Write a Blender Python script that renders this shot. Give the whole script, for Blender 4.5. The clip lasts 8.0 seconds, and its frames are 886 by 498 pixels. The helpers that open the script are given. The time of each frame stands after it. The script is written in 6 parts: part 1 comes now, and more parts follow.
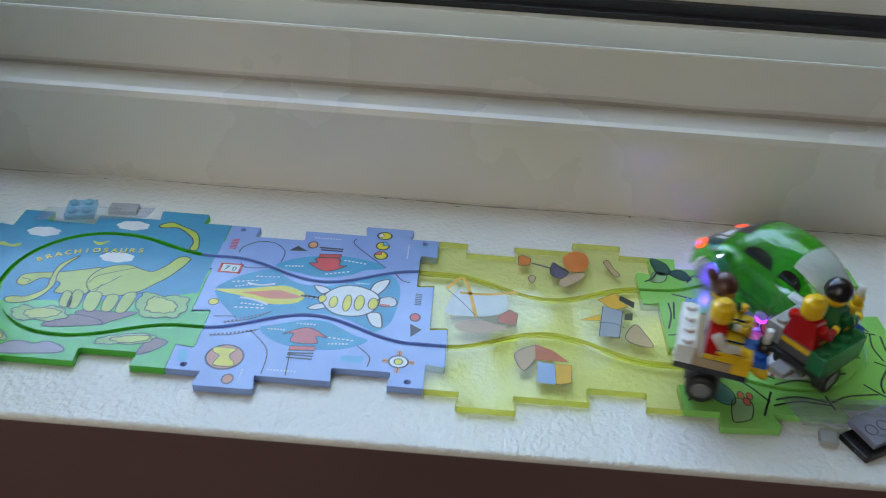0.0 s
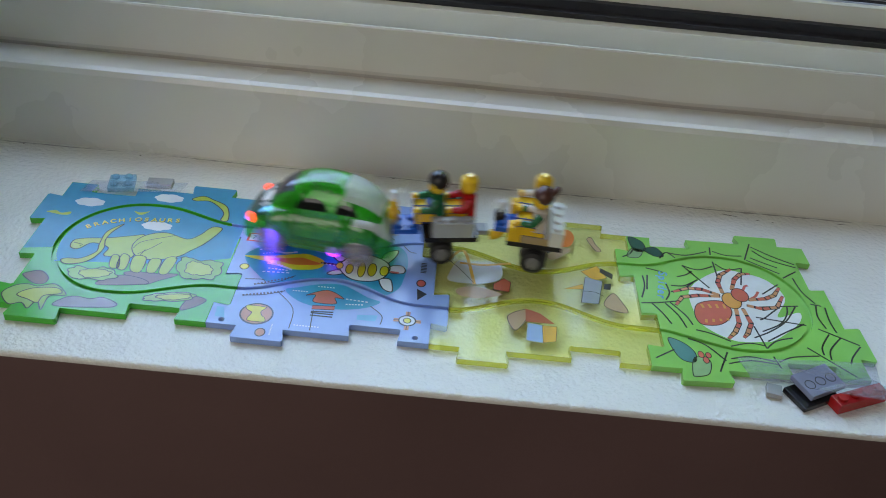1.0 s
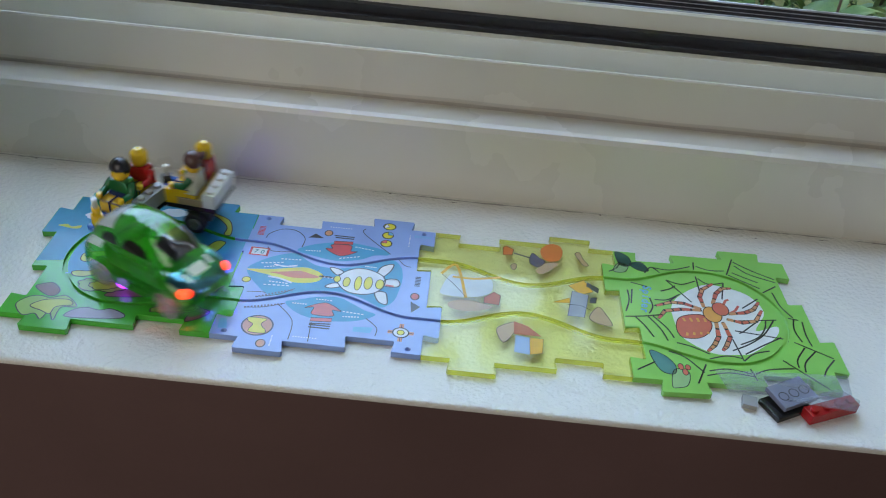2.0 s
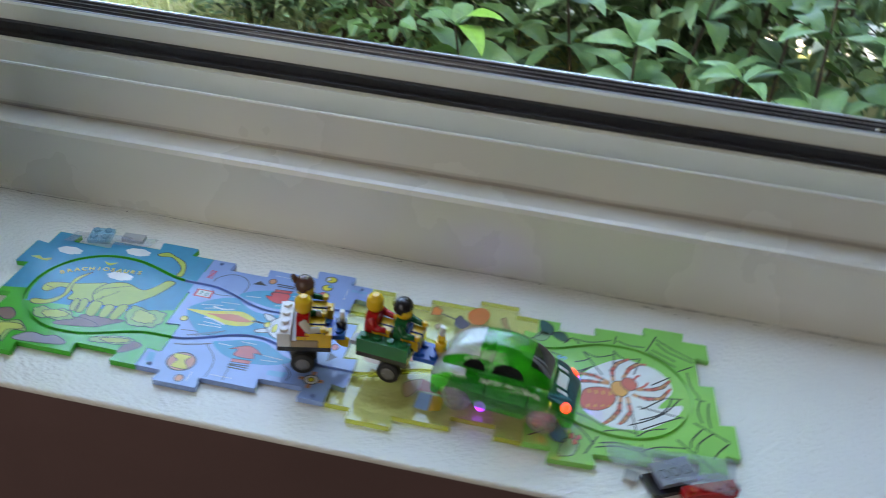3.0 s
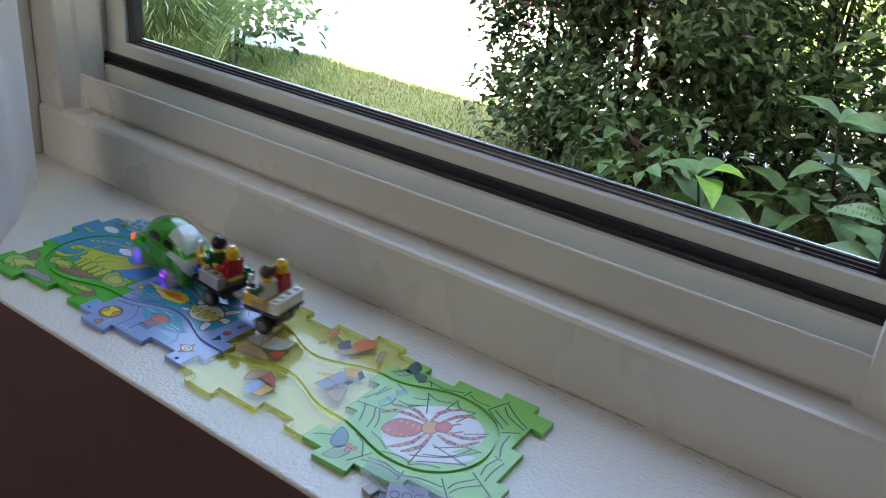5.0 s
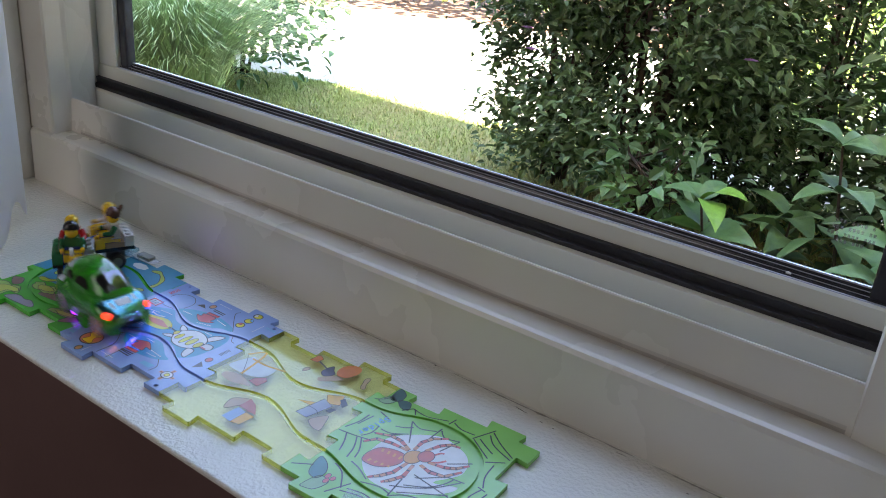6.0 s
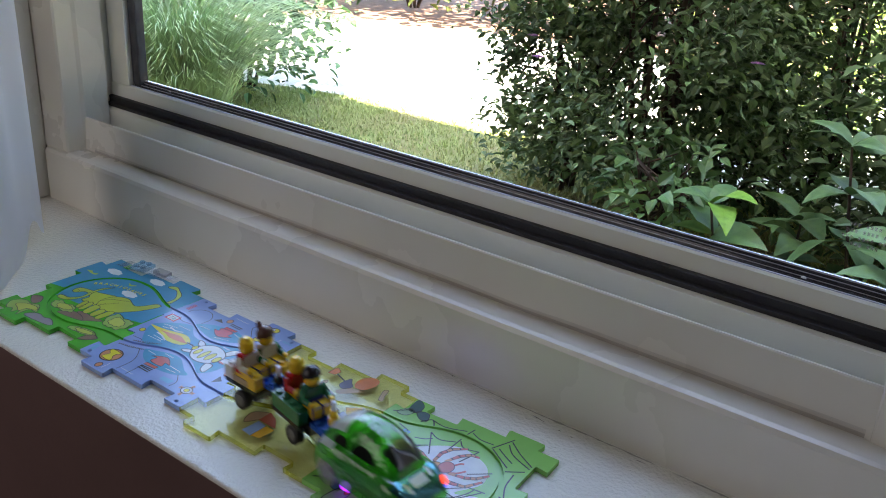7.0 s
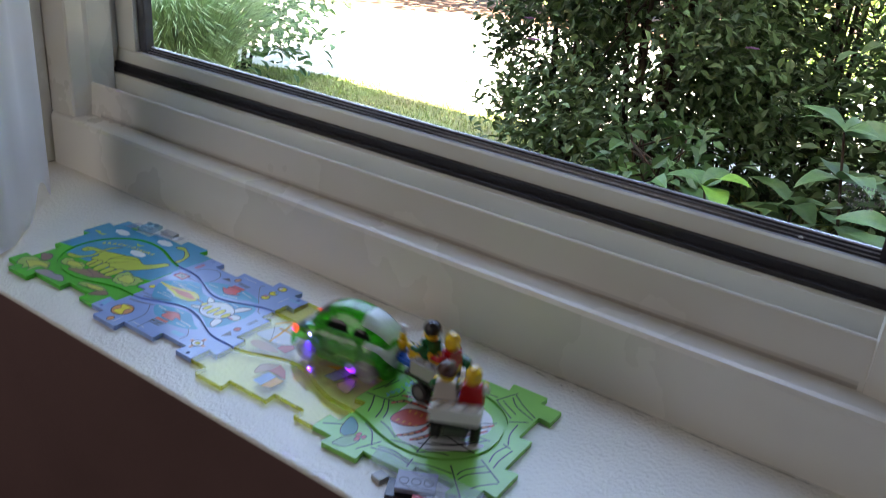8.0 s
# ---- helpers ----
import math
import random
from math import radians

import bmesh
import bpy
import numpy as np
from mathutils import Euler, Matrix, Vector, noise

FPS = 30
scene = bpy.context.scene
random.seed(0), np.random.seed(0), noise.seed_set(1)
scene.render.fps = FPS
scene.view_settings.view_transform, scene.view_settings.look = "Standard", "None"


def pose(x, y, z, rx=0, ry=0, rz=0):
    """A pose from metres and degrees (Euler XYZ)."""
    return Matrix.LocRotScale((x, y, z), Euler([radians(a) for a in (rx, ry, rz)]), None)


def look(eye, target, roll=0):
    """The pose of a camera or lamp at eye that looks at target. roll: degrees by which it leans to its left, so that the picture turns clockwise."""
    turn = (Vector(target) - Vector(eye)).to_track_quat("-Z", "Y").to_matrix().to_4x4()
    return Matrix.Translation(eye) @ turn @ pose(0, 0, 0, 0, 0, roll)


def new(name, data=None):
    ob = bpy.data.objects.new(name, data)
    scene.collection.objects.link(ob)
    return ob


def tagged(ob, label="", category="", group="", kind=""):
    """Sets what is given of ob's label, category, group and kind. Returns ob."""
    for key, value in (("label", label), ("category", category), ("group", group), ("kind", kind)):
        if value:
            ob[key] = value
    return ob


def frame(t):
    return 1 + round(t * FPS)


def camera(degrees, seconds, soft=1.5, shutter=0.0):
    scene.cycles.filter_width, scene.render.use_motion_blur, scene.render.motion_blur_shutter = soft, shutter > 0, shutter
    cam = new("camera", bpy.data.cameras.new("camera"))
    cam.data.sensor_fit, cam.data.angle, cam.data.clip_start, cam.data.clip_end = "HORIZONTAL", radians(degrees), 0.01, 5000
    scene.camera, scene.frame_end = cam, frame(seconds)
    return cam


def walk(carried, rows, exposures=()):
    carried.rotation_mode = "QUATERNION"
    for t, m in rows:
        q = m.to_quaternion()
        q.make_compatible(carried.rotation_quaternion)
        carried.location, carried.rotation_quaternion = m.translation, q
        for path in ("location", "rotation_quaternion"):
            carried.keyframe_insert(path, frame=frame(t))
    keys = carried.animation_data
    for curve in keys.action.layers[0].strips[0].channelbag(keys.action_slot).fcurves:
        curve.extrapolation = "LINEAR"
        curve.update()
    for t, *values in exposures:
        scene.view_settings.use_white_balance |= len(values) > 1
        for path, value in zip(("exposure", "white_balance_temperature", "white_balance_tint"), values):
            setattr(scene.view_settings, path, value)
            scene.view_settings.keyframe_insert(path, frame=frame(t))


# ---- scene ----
cam = camera(54.7, 8.0, soft=1.0, shutter=0.45)
PATH = [
    (0, (0.251, -0.272, 0.278), (0.218, 1.362, -0.874), 3.8),
    (0.5, (0.244, -0.309, 0.302), (0.236, 1.307, -0.876), 4.8),
    (1, (0.243, -0.324, 0.31), (0.244, 1.285, -0.877), 5.6),
    (2.5, (0.265, -0.343, 0.347), (0.228, 1.272, -0.833), 5.6),
    (3, (0.347, -0.349, 0.36), (0.134, 1.309, -0.738), 6.0),
    (3.5, (0.521, -0.352, 0.353), (-0.035, 1.276, -0.667), 7.1),
    (4, (0.603, -0.331, 0.352), (-0.2, 1.222, -0.621), 7.4),
    (4.5, (0.641, -0.322, 0.349), (-0.298, 1.191, -0.56), 6.7),
    (6, (0.667, -0.294, 0.343), (-0.362, 1.221, -0.461), 5.2),
    (6.5, (0.663, -0.297, 0.343), (-0.373, 1.218, -0.453), 4.9),
    (7, (0.665, -0.299, 0.346), (-0.386, 1.209, -0.441), 3.8),
    (7.5, (0.677, -0.302, 0.348), (-0.376, 1.208, -0.434), 3.5),
    (8, (0.669, -0.323, 0.332), (-0.355, 1.19, -0.48), 4.8),
]
EXPOSURE = [(0, 4.0, 7450, 10), (2.5, 4.08, 7450, 10), (3.5, 3.90, 7350, 13), (4.5, 3.72, 7300, 16), (6, 3.56, 7200, 19), (8, 3.56, 7200, 19)]
walk(cam, [(t, look(eye, target, roll)) for t, eye, target, roll in PATH], EXPOSURE)

# ---- light: overcast-blue sky, sun from behind the house ----
world = bpy.data.worlds.new("world")
scene.world = world
world.use_nodes = True
wn = world.node_tree
sky = wn.nodes.new("ShaderNodeTexSky")
sky.sky_type = 'NISHITA'
sky.sun_disc = False
SUN_EL = radians(65)
sky.sun_elevation = SUN_EL
sky.sun_rotation = radians(180)
wn.nodes["Background"].inputs[1].default_value = 0.15
wn.links.new(sky.outputs[0], wn.nodes["Background"].inputs[0])
sun = new("sun", bpy.data.lights.new("sun", "SUN"))
sun.data.energy, sun.data.angle, sun.data.color = 5.0, radians(0.5), (1, 0.95, 0.86)
sun.matrix_world = look((0, 0, 0), (0.12, math.cos(SUN_EL), -math.sin(SUN_EL)))


def area(name, m, w, h, energy, color):
    ob = new(name, bpy.data.lights.new(name, "AREA"))
    ob.data.shape, ob.data.size, ob.data.size_y = "RECTANGLE", w, h
    ob.data.energy, ob.data.color = energy, color
    ob.matrix_world = m
    return ob


# added fill lamp in the room, brightens frame and sill; no visible source
area("room_fill_lamp", look((-0.14, -0.90, 0.50), (0.0, 0.15, 0.03)), 0.7, 0.9, 0.25, (0.93, 0.96, 1.0))


# ---- materials ----
def mat(name, color, rough=0.5, metal=0.0, var=0.12, scale=30.0, bump=0.0, bscale=200.0, coat=0.0, trans=0.0,
        emit=None, power=0.0, color2=None, island=0.0, ior=1.5, fine=0.0, rvar=0.0, alpha=1.0, bdist=0.0006, stretch=None):
    """Principled surface with stains at one scale, grain at another and a fine relief."""
    m = bpy.data.materials.new(name)
    m.use_nodes = True
    nt = m.node_tree
    b = nt.nodes["Principled BSDF"]
    tc = nt.nodes.new("ShaderNodeTexCoord")
    if stretch:
        mp = nt.nodes.new("ShaderNodeMapping")
        mp.inputs["Scale"].default_value = stretch
        nt.links.new(tc.outputs["Object"], mp.inputs["Vector"])
        place = mp.outputs[0]
    else:
        place = tc.outputs["Object"]
    n1 = nt.nodes.new("ShaderNodeTexNoise")
    n1.inputs["Scale"].default_value, n1.inputs["Detail"].default_value = scale, 5
    nt.links.new(place, n1.inputs["Vector"])
    mix = nt.nodes.new("ShaderNodeMix")
    mix.data_type = 'RGBA'
    c2 = color2 or tuple(c * (1 - var) for c in color)
    c1 = color if color2 else tuple(min(1, c * (1 + var)) for c in color)
    ramp = nt.nodes.new("ShaderNodeMapRange")
    ramp.inputs[1].default_value, ramp.inputs[2].default_value = 0.3, 0.7
    nt.links.new(n1.outputs[0], ramp.inputs[0])
    nt.links.new(ramp.outputs[0], mix.inputs[0])
    mix.inputs[6].default_value, mix.inputs[7].default_value = (*c1, 1), (*c2, 1)
    out = mix.outputs[2]
    if island:
        g = nt.nodes.new("ShaderNodeNewGeometry")
        hsv = nt.nodes.new("ShaderNodeHueSaturation")
        mr = nt.nodes.new("ShaderNodeMapRange")
        mr.inputs[3].default_value, mr.inputs[4].default_value = 1 - island, 1 + island
        nt.links.new(g.outputs["Random Per Island"], mr.inputs[0])
        nt.links.new(mr.outputs[0], hsv.inputs["Value"])
        nt.links.new(out, hsv.inputs["Color"])
        out = hsv.outputs[0]
    if fine:
        n3 = nt.nodes.new("ShaderNodeTexNoise")
        n3.inputs["Scale"].default_value, n3.inputs["Detail"].default_value = bscale * 1.7, 3
        nt.links.new(tc.outputs["Object"], n3.inputs["Vector"])
        m2 = nt.nodes.new("ShaderNodeMix")
        m2.data_type, m2.blend_type = 'RGBA', 'MULTIPLY'
        m2.inputs[0].default_value = fine
        nt.links.new(out, m2.inputs[6])
        nt.links.new(n3.outputs[0], m2.inputs[7])
        out = m2.outputs[2]
    nt.links.new(out, b.inputs["Base Color"])
    b.inputs["Roughness"].default_value, b.inputs["Metallic"].default_value = rough, metal
    if rvar:
        mr2 = nt.nodes.new("ShaderNodeMapRange")
        mr2.inputs[3].default_value, mr2.inputs[4].default_value = max(0, rough - rvar), rough + rvar
        nt.links.new(n1.outputs[0], mr2.inputs[0])
        nt.links.new(mr2.outputs[0], b.inputs["Roughness"])
    b.inputs["Coat Weight"].default_value, b.inputs["Coat Roughness"].default_value = coat, 0.08
    b.inputs["Transmission Weight"].default_value, b.inputs["IOR"].default_value = trans, ior
    b.inputs["Alpha"].default_value = alpha
    if bump:
        n2 = nt.nodes.new("ShaderNodeTexNoise")
        n2.inputs["Scale"].default_value, n2.inputs["Detail"].default_value = bscale, 4
        nt.links.new(place, n2.inputs["Vector"])
        bp = nt.nodes.new("ShaderNodeBump")
        bp.inputs["Strength"].default_value, bp.inputs["Distance"].default_value = min(1.0, bump), bdist
        nt.links.new(n2.outputs[0], bp.inputs["Height"])
        nt.links.new(bp.outputs[0], b.inputs["Normal"])
    if emit:
        b.inputs["Emission Color"].default_value = (*emit, 1)
        b.inputs["Emission Strength"].default_value = power
    return m


def plastic(name, color, rough=0.22, **k):
    return mat(name, color, rough, var=0.05, scale=60, bump=0.05, bscale=700, **k)


M_SILL = mat("sill_paint", (0.80, 0.78, 0.72), 0.2, var=0.03, scale=9, bump=0.8, bscale=330, rvar=0.05, bdist=0.0014)
M_FRAME = mat("frame_paint", (0.70, 0.67, 0.60), 0.27, var=0.04, scale=7, bump=0.06, bscale=160, rvar=0.08)
M_SASH = mat("sash_vinyl", (0.72, 0.71, 0.62), 0.36, var=0.03, scale=12, bump=0.05, bscale=300)
M_GASKET = mat("black_rubber", (0.016, 0.015, 0.016), 0.55, var=0.25, scale=80, bump=0.2, bscale=500)
M_BEAD = mat("glazing_bead", (0.05, 0.05, 0.058), 0.14, var=0.2, scale=60)
M_SPACER_GLINT = mat("pale_spacer_and_glint", (0.62, 0.63, 0.70), 0.3, metal=0.4, var=0.1, scale=90)
M_CLOTH = mat("white_curtain", (0.80, 0.81, 0.86), 0.8, var=0.02, scale=20, bump=0.2, bscale=900)
ct = M_CLOTH.node_tree
sheer = ct.nodes.new("ShaderNodeBsdfTranslucent")
sheer.inputs[0].default_value = (0.94, 0.95, 1.0, 1)
sheer_mix = ct.nodes.new("ShaderNodeMixShader")
sheer_mix.inputs[0].default_value = 0.3
ct.links.new(ct.nodes["Principled BSDF"].outputs[0], sheer_mix.inputs[1])
ct.links.new(sheer.outputs[0], sheer_mix.inputs[2])
ct.links.new(sheer_mix.outputs[0], ct.nodes["Material Output"].inputs[0])
M_BROWN = mat("brown_wall", (0.145, 0.083, 0.078), 0.6, var=0.12, scale=6, bump=0.3, bscale=220)
M_WALL = mat("room_wall", (0.42, 0.38, 0.35), 0.8, var=0.05, scale=3, bump=0.2, bscale=90)
M_FLOOR = mat("wood_floor", (0.22, 0.13, 0.08), 0.45, var=0.2, scale=5)
M_BRICKW = mat("outer_wall", (0.35, 0.2, 0.15), 0.85, var=0.2, scale=12, bump=0.5, bscale=60)
M_LAWN = mat("lawn", (0.24, 0.29, 0.07), 0.9, color2=(0.30, 0.27, 0.11), scale=5, bump=1, bscale=120, fine=0.25)
M_DRIVE = mat("pale_drive", (0.70, 0.66, 0.59), 0.95, var=0.1, scale=4, bump=0.6, bscale=80)
M_SOIL = mat("leaf_litter", (0.16, 0.09, 0.055), 0.95, var=0.35, scale=18, bump=1, bscale=60)
M_DINO = plastic("green_tile_plastic", (0.05, 0.46, 0.04), 0.2, coat=0.2)
M_BLUE = plastic("periwinkle_tile_plastic", (0.26, 0.39, 0.72), 0.2, coat=0.2)
M_SPI = plastic("light_green_tile_plastic", (0.24, 0.60, 0.13), 0.2, coat=0.2)


def clear(name, tint, skin, fac, rough=0.06, gloss=False, ripple=0.05, rscale=300):
    """Tinted see-through plastic with a glossy skin; light passes through."""
    m = mat(name, skin, rough, var=0.04, scale=70, bump=ripple, bscale=rscale, coat=0.6, bdist=0.0006 if ripple < 0.1 else 0.003, stretch=None if ripple < 0.1 else (0.5, 1.0, 1.8))
    nt = m.node_tree
    tr = nt.nodes.new("ShaderNodeBsdfTransparent")
    tr.inputs[0].default_value = (*tint, 1)
    mx = nt.nodes.new("ShaderNodeMixShader")
    mx.inputs[0].default_value = fac
    nt.links.new(tr.outputs[0], mx.inputs[1])
    nt.links.new(nt.nodes["Principled BSDF"].outputs[0], mx.inputs[2])
    lw = nt.nodes.new("ShaderNodeLayerWeight")
    lw.inputs[0].default_value = 0.5
    pw = nt.nodes.new("ShaderNodeMath")
    pw.operation = 'POWER'
    pw.inputs[1].default_value = 5.0
    nt.links.new(lw.outputs["Facing"], pw.inputs[0])
    fr = nt.nodes.new("ShaderNodeMath")
    fr.operation = 'MULTIPLY_ADD'
    fr.inputs[1].default_value, fr.inputs[2].default_value = 0.93, 0.065
    nt.links.new(pw.outputs[0], fr.inputs[0])
    gl = nt.nodes.new("ShaderNodeBsdfGlossy")
    gl.inputs["Roughness"].default_value = rough
    nt.links.new(nt.nodes["Bump"].outputs[0], gl.inputs["Normal"])
    skin_mix = nt.nodes.new("ShaderNodeMixShader")
    nt.links.new(fr.outputs[0], skin_mix.inputs[0])
    nt.links.new(mx.outputs[0], skin_mix.inputs[1])
    nt.links.new(gl.outputs[0], skin_mix.inputs[2])
    nt.links.new((skin_mix if gloss else mx).outputs[0], nt.nodes["Material Output"].inputs[0])
    return m


M_YEL = clear("clear_yellow_plastic", (0.99, 0.995, 0.70), (0.85, 0.85, 0.40), 0.06, gloss=True)
M_YEL_EDGE = clear("clear_yellow_edge", (0.92, 0.93, 0.36), (0.62, 0.64, 0.05), 0.45, gloss=True)
M_YEL_BASE = clear("clear_yellow_base", (0.98, 0.98, 0.85), (0.80, 0.80, 0.30), 0.02)


# ---- building helpers ----
def link(name, bm, mats, parent=None, label="", smooth=False):
    me = bpy.data.meshes.new(name)
    bmesh.ops.recalc_face_normals(bm, faces=bm.faces)
    bm.to_mesh(me)
    bm.free()
    for m in (mats if isinstance(mats, (list, tuple)) else [mats]):
        me.materials.append(m)
    if smooth:
        for p in me.polygons:
            p.use_smooth = True
    ob = new(name, me)
    if parent:
        ob.parent = parent
    if label:
        tagged(ob, label)
    return ob


def part(name, bm, material, parent, label="", smooth=False):
    return link(name, bm, material, parent, label, smooth)


def thing(name, label, category, group="", kind=""):
    return tagged(new(name), label, category, group, kind)


def box(bm, x0, x1, y0, y1, z0, z1, bevel=0.0, mi=0, m=None, seg=2):
    r = bmesh.ops.create_cube(bm, size=1)
    vs = r["verts"]
    for v in vs:
        v.co = Vector((x0 + (v.co.x + .5) * (x1 - x0), y0 + (v.co.y + .5) * (y1 - y0), z0 + (v.co.z + .5) * (z1 - z0)))
    fs = list({f for v in vs for f in v.link_faces})
    if bevel:
        es = list({e for v in vs for e in v.link_edges})
        o = bmesh.ops.bevel(bm, geom=es, offset=bevel, segments=seg, affect='EDGES', profile=0.5)
        fs = list({f for f in o["faces"]} | {f for f in fs if f.is_valid})
        vs = list({v for f in fs for v in f.verts})
    for f in fs:
        if f.is_valid:
            f.material_index = mi
    if m is not None:
        bmesh.ops.transform(bm, matrix=m, verts=list({v for v in vs if v.is_valid}))


def lathe(bm, prof, n=20, mi=0, m=None):
    """Turn (radius, height) pairs round z; ends are capped."""
    rings, new_v = [], []
    for r, z in prof:
        ring = [bm.verts.new((r * math.cos(2 * math.pi * i / n), r * math.sin(2 * math.pi * i / n), z)) for i in range(n)]
        rings.append(ring)
        new_v += ring
    for a, b in zip(rings, rings[1:]):
        for i in range(n):
            f = bm.faces.new((a[i], a[(i + 1) % n], b[(i + 1) % n], b[i]))
            f.material_index = mi
            f.smooth = True
    for ring in (rings[0][::-1], rings[-1]):
        f = bm.faces.new(ring)
        f.material_index = mi
    if m is not None:
        bmesh.ops.transform(bm, matrix=m, verts=new_v)


def prism(bm, pts, z0, z1, mi_top=0, mi_side=0, mi_base=None):
    """A flat outline raised from z0 to z1."""
    lo = [bm.verts.new((x, y, z0)) for x, y in pts]
    hi = [bm.verts.new((x, y, z1)) for x, y in pts]
    f = bm.faces.new(hi)
    f.material_index = mi_top
    f = bm.faces.new(lo[::-1])
    f.material_index = mi_side if mi_base is None else mi_base
    n = len(pts)
    for i in range(n):
        f = bm.faces.new((lo[i], lo[(i + 1) % n], hi[(i + 1) % n], hi[i]))
        f.material_index = mi_side


def extrude_x(bm, prof, x0, x1, mi=0):
    """A closed (y, z) section drawn out along x."""
    a = [bm.verts.new((x0, y, z)) for y, z in prof]
    b = [bm.verts.new((x1, y, z)) for y, z in prof]
    n = len(prof)
    for i in range(n):
        f = bm.faces.new((a[i], a[(i + 1) % n], b[(i + 1) % n], b[i]))
        f.material_index = mi
    bm.faces.new(a).material_index = mi
    bm.faces.new(b[::-1]).material_index = mi


# ---- the window place ----
XL, XR = -0.155, 0.632          # inner edges of the window opening at the frame
WT = 1.25                       # top of the window opening

bm = bmesh.new()
R = 0.002
nose = [(-0.025 + R - R * math.sin(a), -R + R * math.cos(a)) for a in (0, .4, .8, 1.2, math.pi / 2)]
extrude_x(bm, [(0.30, 0.0)] + nose + [(-0.025, -0.0030), (0.30, -0.0030)], -0.26, 0.95)
tagged(link("window_sill", bm, M_SILL), "cream gloss-painted wooden window sill with brush texture", "window sill", kind="structure")

bm = bmesh.new()
box(bm, -2.4, 2.6, -0.0247, 0.10, -0.85, -0.0032)
tagged(link("wall_window", bm, M_BROWN), "dark brown wall below the window sill", "wall", kind="structure")

# bottom frame: riser, step and upright lip
bm = bmesh.new()
extrude_x(bm, [(0.174, -0.004), (0.1745, 0.0535), (0.1762, 0.0568), (0.1795, 0.0582), (0.1985, 0.0590), (0.2005, 0.0930),
               (0.2012, 0.0942), (0.2026, 0.0942), (0.2032, 0.0930), (0.2040, 0.062), (0.262, 0.062), (0.262, -0.004)], -0.196, 0.785)
tagged(link("window_frame_bottom", bm, M_FRAME), "cream painted stepped window frame along the sill", "window frame", kind="structure")


def jamb(name, s, x, step=0.0065):
    """Upright frame side: casing, step and channel; s turns it round."""
    bm = bmesh.new()
    prof = [(-step - 0.0395, 0.1792), (-step, 0.1792), (-step + 0.002, 0.1812), (-0.0018, 0.1975), (0, 0.2015), (-0.005, 0.2325), (-0.012, 0.2330), (-0.012, 0.262), (-step - 0.09, 0.262), (-step - 0.09, 0.1792)]
    lo = [bm.verts.new((x + s * px, py, 0.0572 if py < 0.199 else 0.059)) for px, py in prof]
    hi = [bm.verts.new((x + s * px, py, WT)) for px, py in prof]
    n = len(prof)
    for i in range(n):
        bm.faces.new((lo[i], lo[(i + 1) % n], hi[(i + 1) % n], hi[i]))
    bm.faces.new(lo), bm.faces.new(hi)
    tagged(link(name, bm, M_FRAME), "cream painted upright window frame side", "window frame", kind="structure")
    bm = bmesh.new()
    a, b = sorted((x - s * (step + 0.11), x - s * (step + 0.0375)))
    box(bm, a, b, -0.021, 0.1786, 0.0002, WT, 0.002)
    tagged(link("window_reveal", bm, M_FRAME), "cream painted side of the window recess", "wall", kind="structure")


jamb("window_frame_side", 1, XL)
jamb("window_frame_side", -1, XR, 0.110)

# sliding sash
M_WHITEPAINT = mat("white_paint", (0.8, 0.8, 0.78), 0.5, var=0.05, scale=200)
sash = thing("window_1", "cream vinyl sliding window sash with black weatherstrip and clear glass", "window", kind="structure")
SX0, SX1 = -0.153, 0.6465
RX0, RX1 = -0.1665, 0.6435      # ends of the rail, inside the side channels
bm = bmesh.new()
extrude_x(bm, [(0.233, 0.064), (0.233, 0.097), (0.236, 0.099), (0.246, 0.099), (0.246, 0.064)], RX0, RX1)
part("sash_lip", bm, M_SASH, sash)
bm = bmesh.new()
extrude_x(bm, [(0.2365, 0.0985), (0.2350, 0.103), (0.2385, 0.1045), (0.2375, 0.1105), (0.247, 0.112), (0.247, 0.0985)], RX0 + .001, RX1)
part("weatherstrip", bm, M_GASKET, sash, "black rubber weatherstrip")
bm = bmesh.new()
extrude_x(bm, [(0.2415, 0.1108), (0.2425, 0.1233), (0.2440, 0.1246), (0.262, 0.1246), (0.262, 0.1108)], RX0, RX1)
part("bottom_rail", bm, M_SASH, sash)
bm = bmesh.new()
extrude_x(bm, [(0.2462, 0.1244), (0.2474, 0.1262), (0.2494, 0.1257), (0.2504, 0.1280), (0.2524, 0.1275), (0.2545, 0.1305), (0.2590, 0.1305), (0.2590, 0.1244)], SX0 + .0165, SX1 - .0165)
part("glazing_bead", bm, M_BEAD, sash, "black glazing bead")
# pale strips: highlights painted on the bead's steps, the topmost is the silver spacer
for y, z, h in ((0.2449, 0.1245, 0.0010), (0.2497, 0.1262, 0.0006), (0.2528, 0.1282, 0.0005), (0.2540, 0.1304, 0.0012)):
    bm = bmesh.new()
    box(bm, SX0 + .0185, SX1 - .0185, y, y + 0.0011, z, z + h)
    part("bead_edge_glint", bm, M_SPACER_GLINT, sash, "thin pale strip for the spacer and painted edge highlights of the glazing bead")
for s, x in ((1, SX0), (-1, SX1)):
    bm = bmesh.new()
    a, b = sorted((x - s * 0.0120 if s > 0 else RX1, x + s * 0.018))
    box(bm, a, b, 0.2425, 0.262, 0.1248, WT, 0.0012)
    part("stile", bm, M_SASH, sash)
    bm = bmesh.new()
    a, b = sorted((x + s * 0.0182, x + s * 0.031))
    box(bm, a, b, 0.2475, 0.2585, 0.1265, WT, 0.0015)
    part("glazing_bead", bm, M_BEAD, sash)
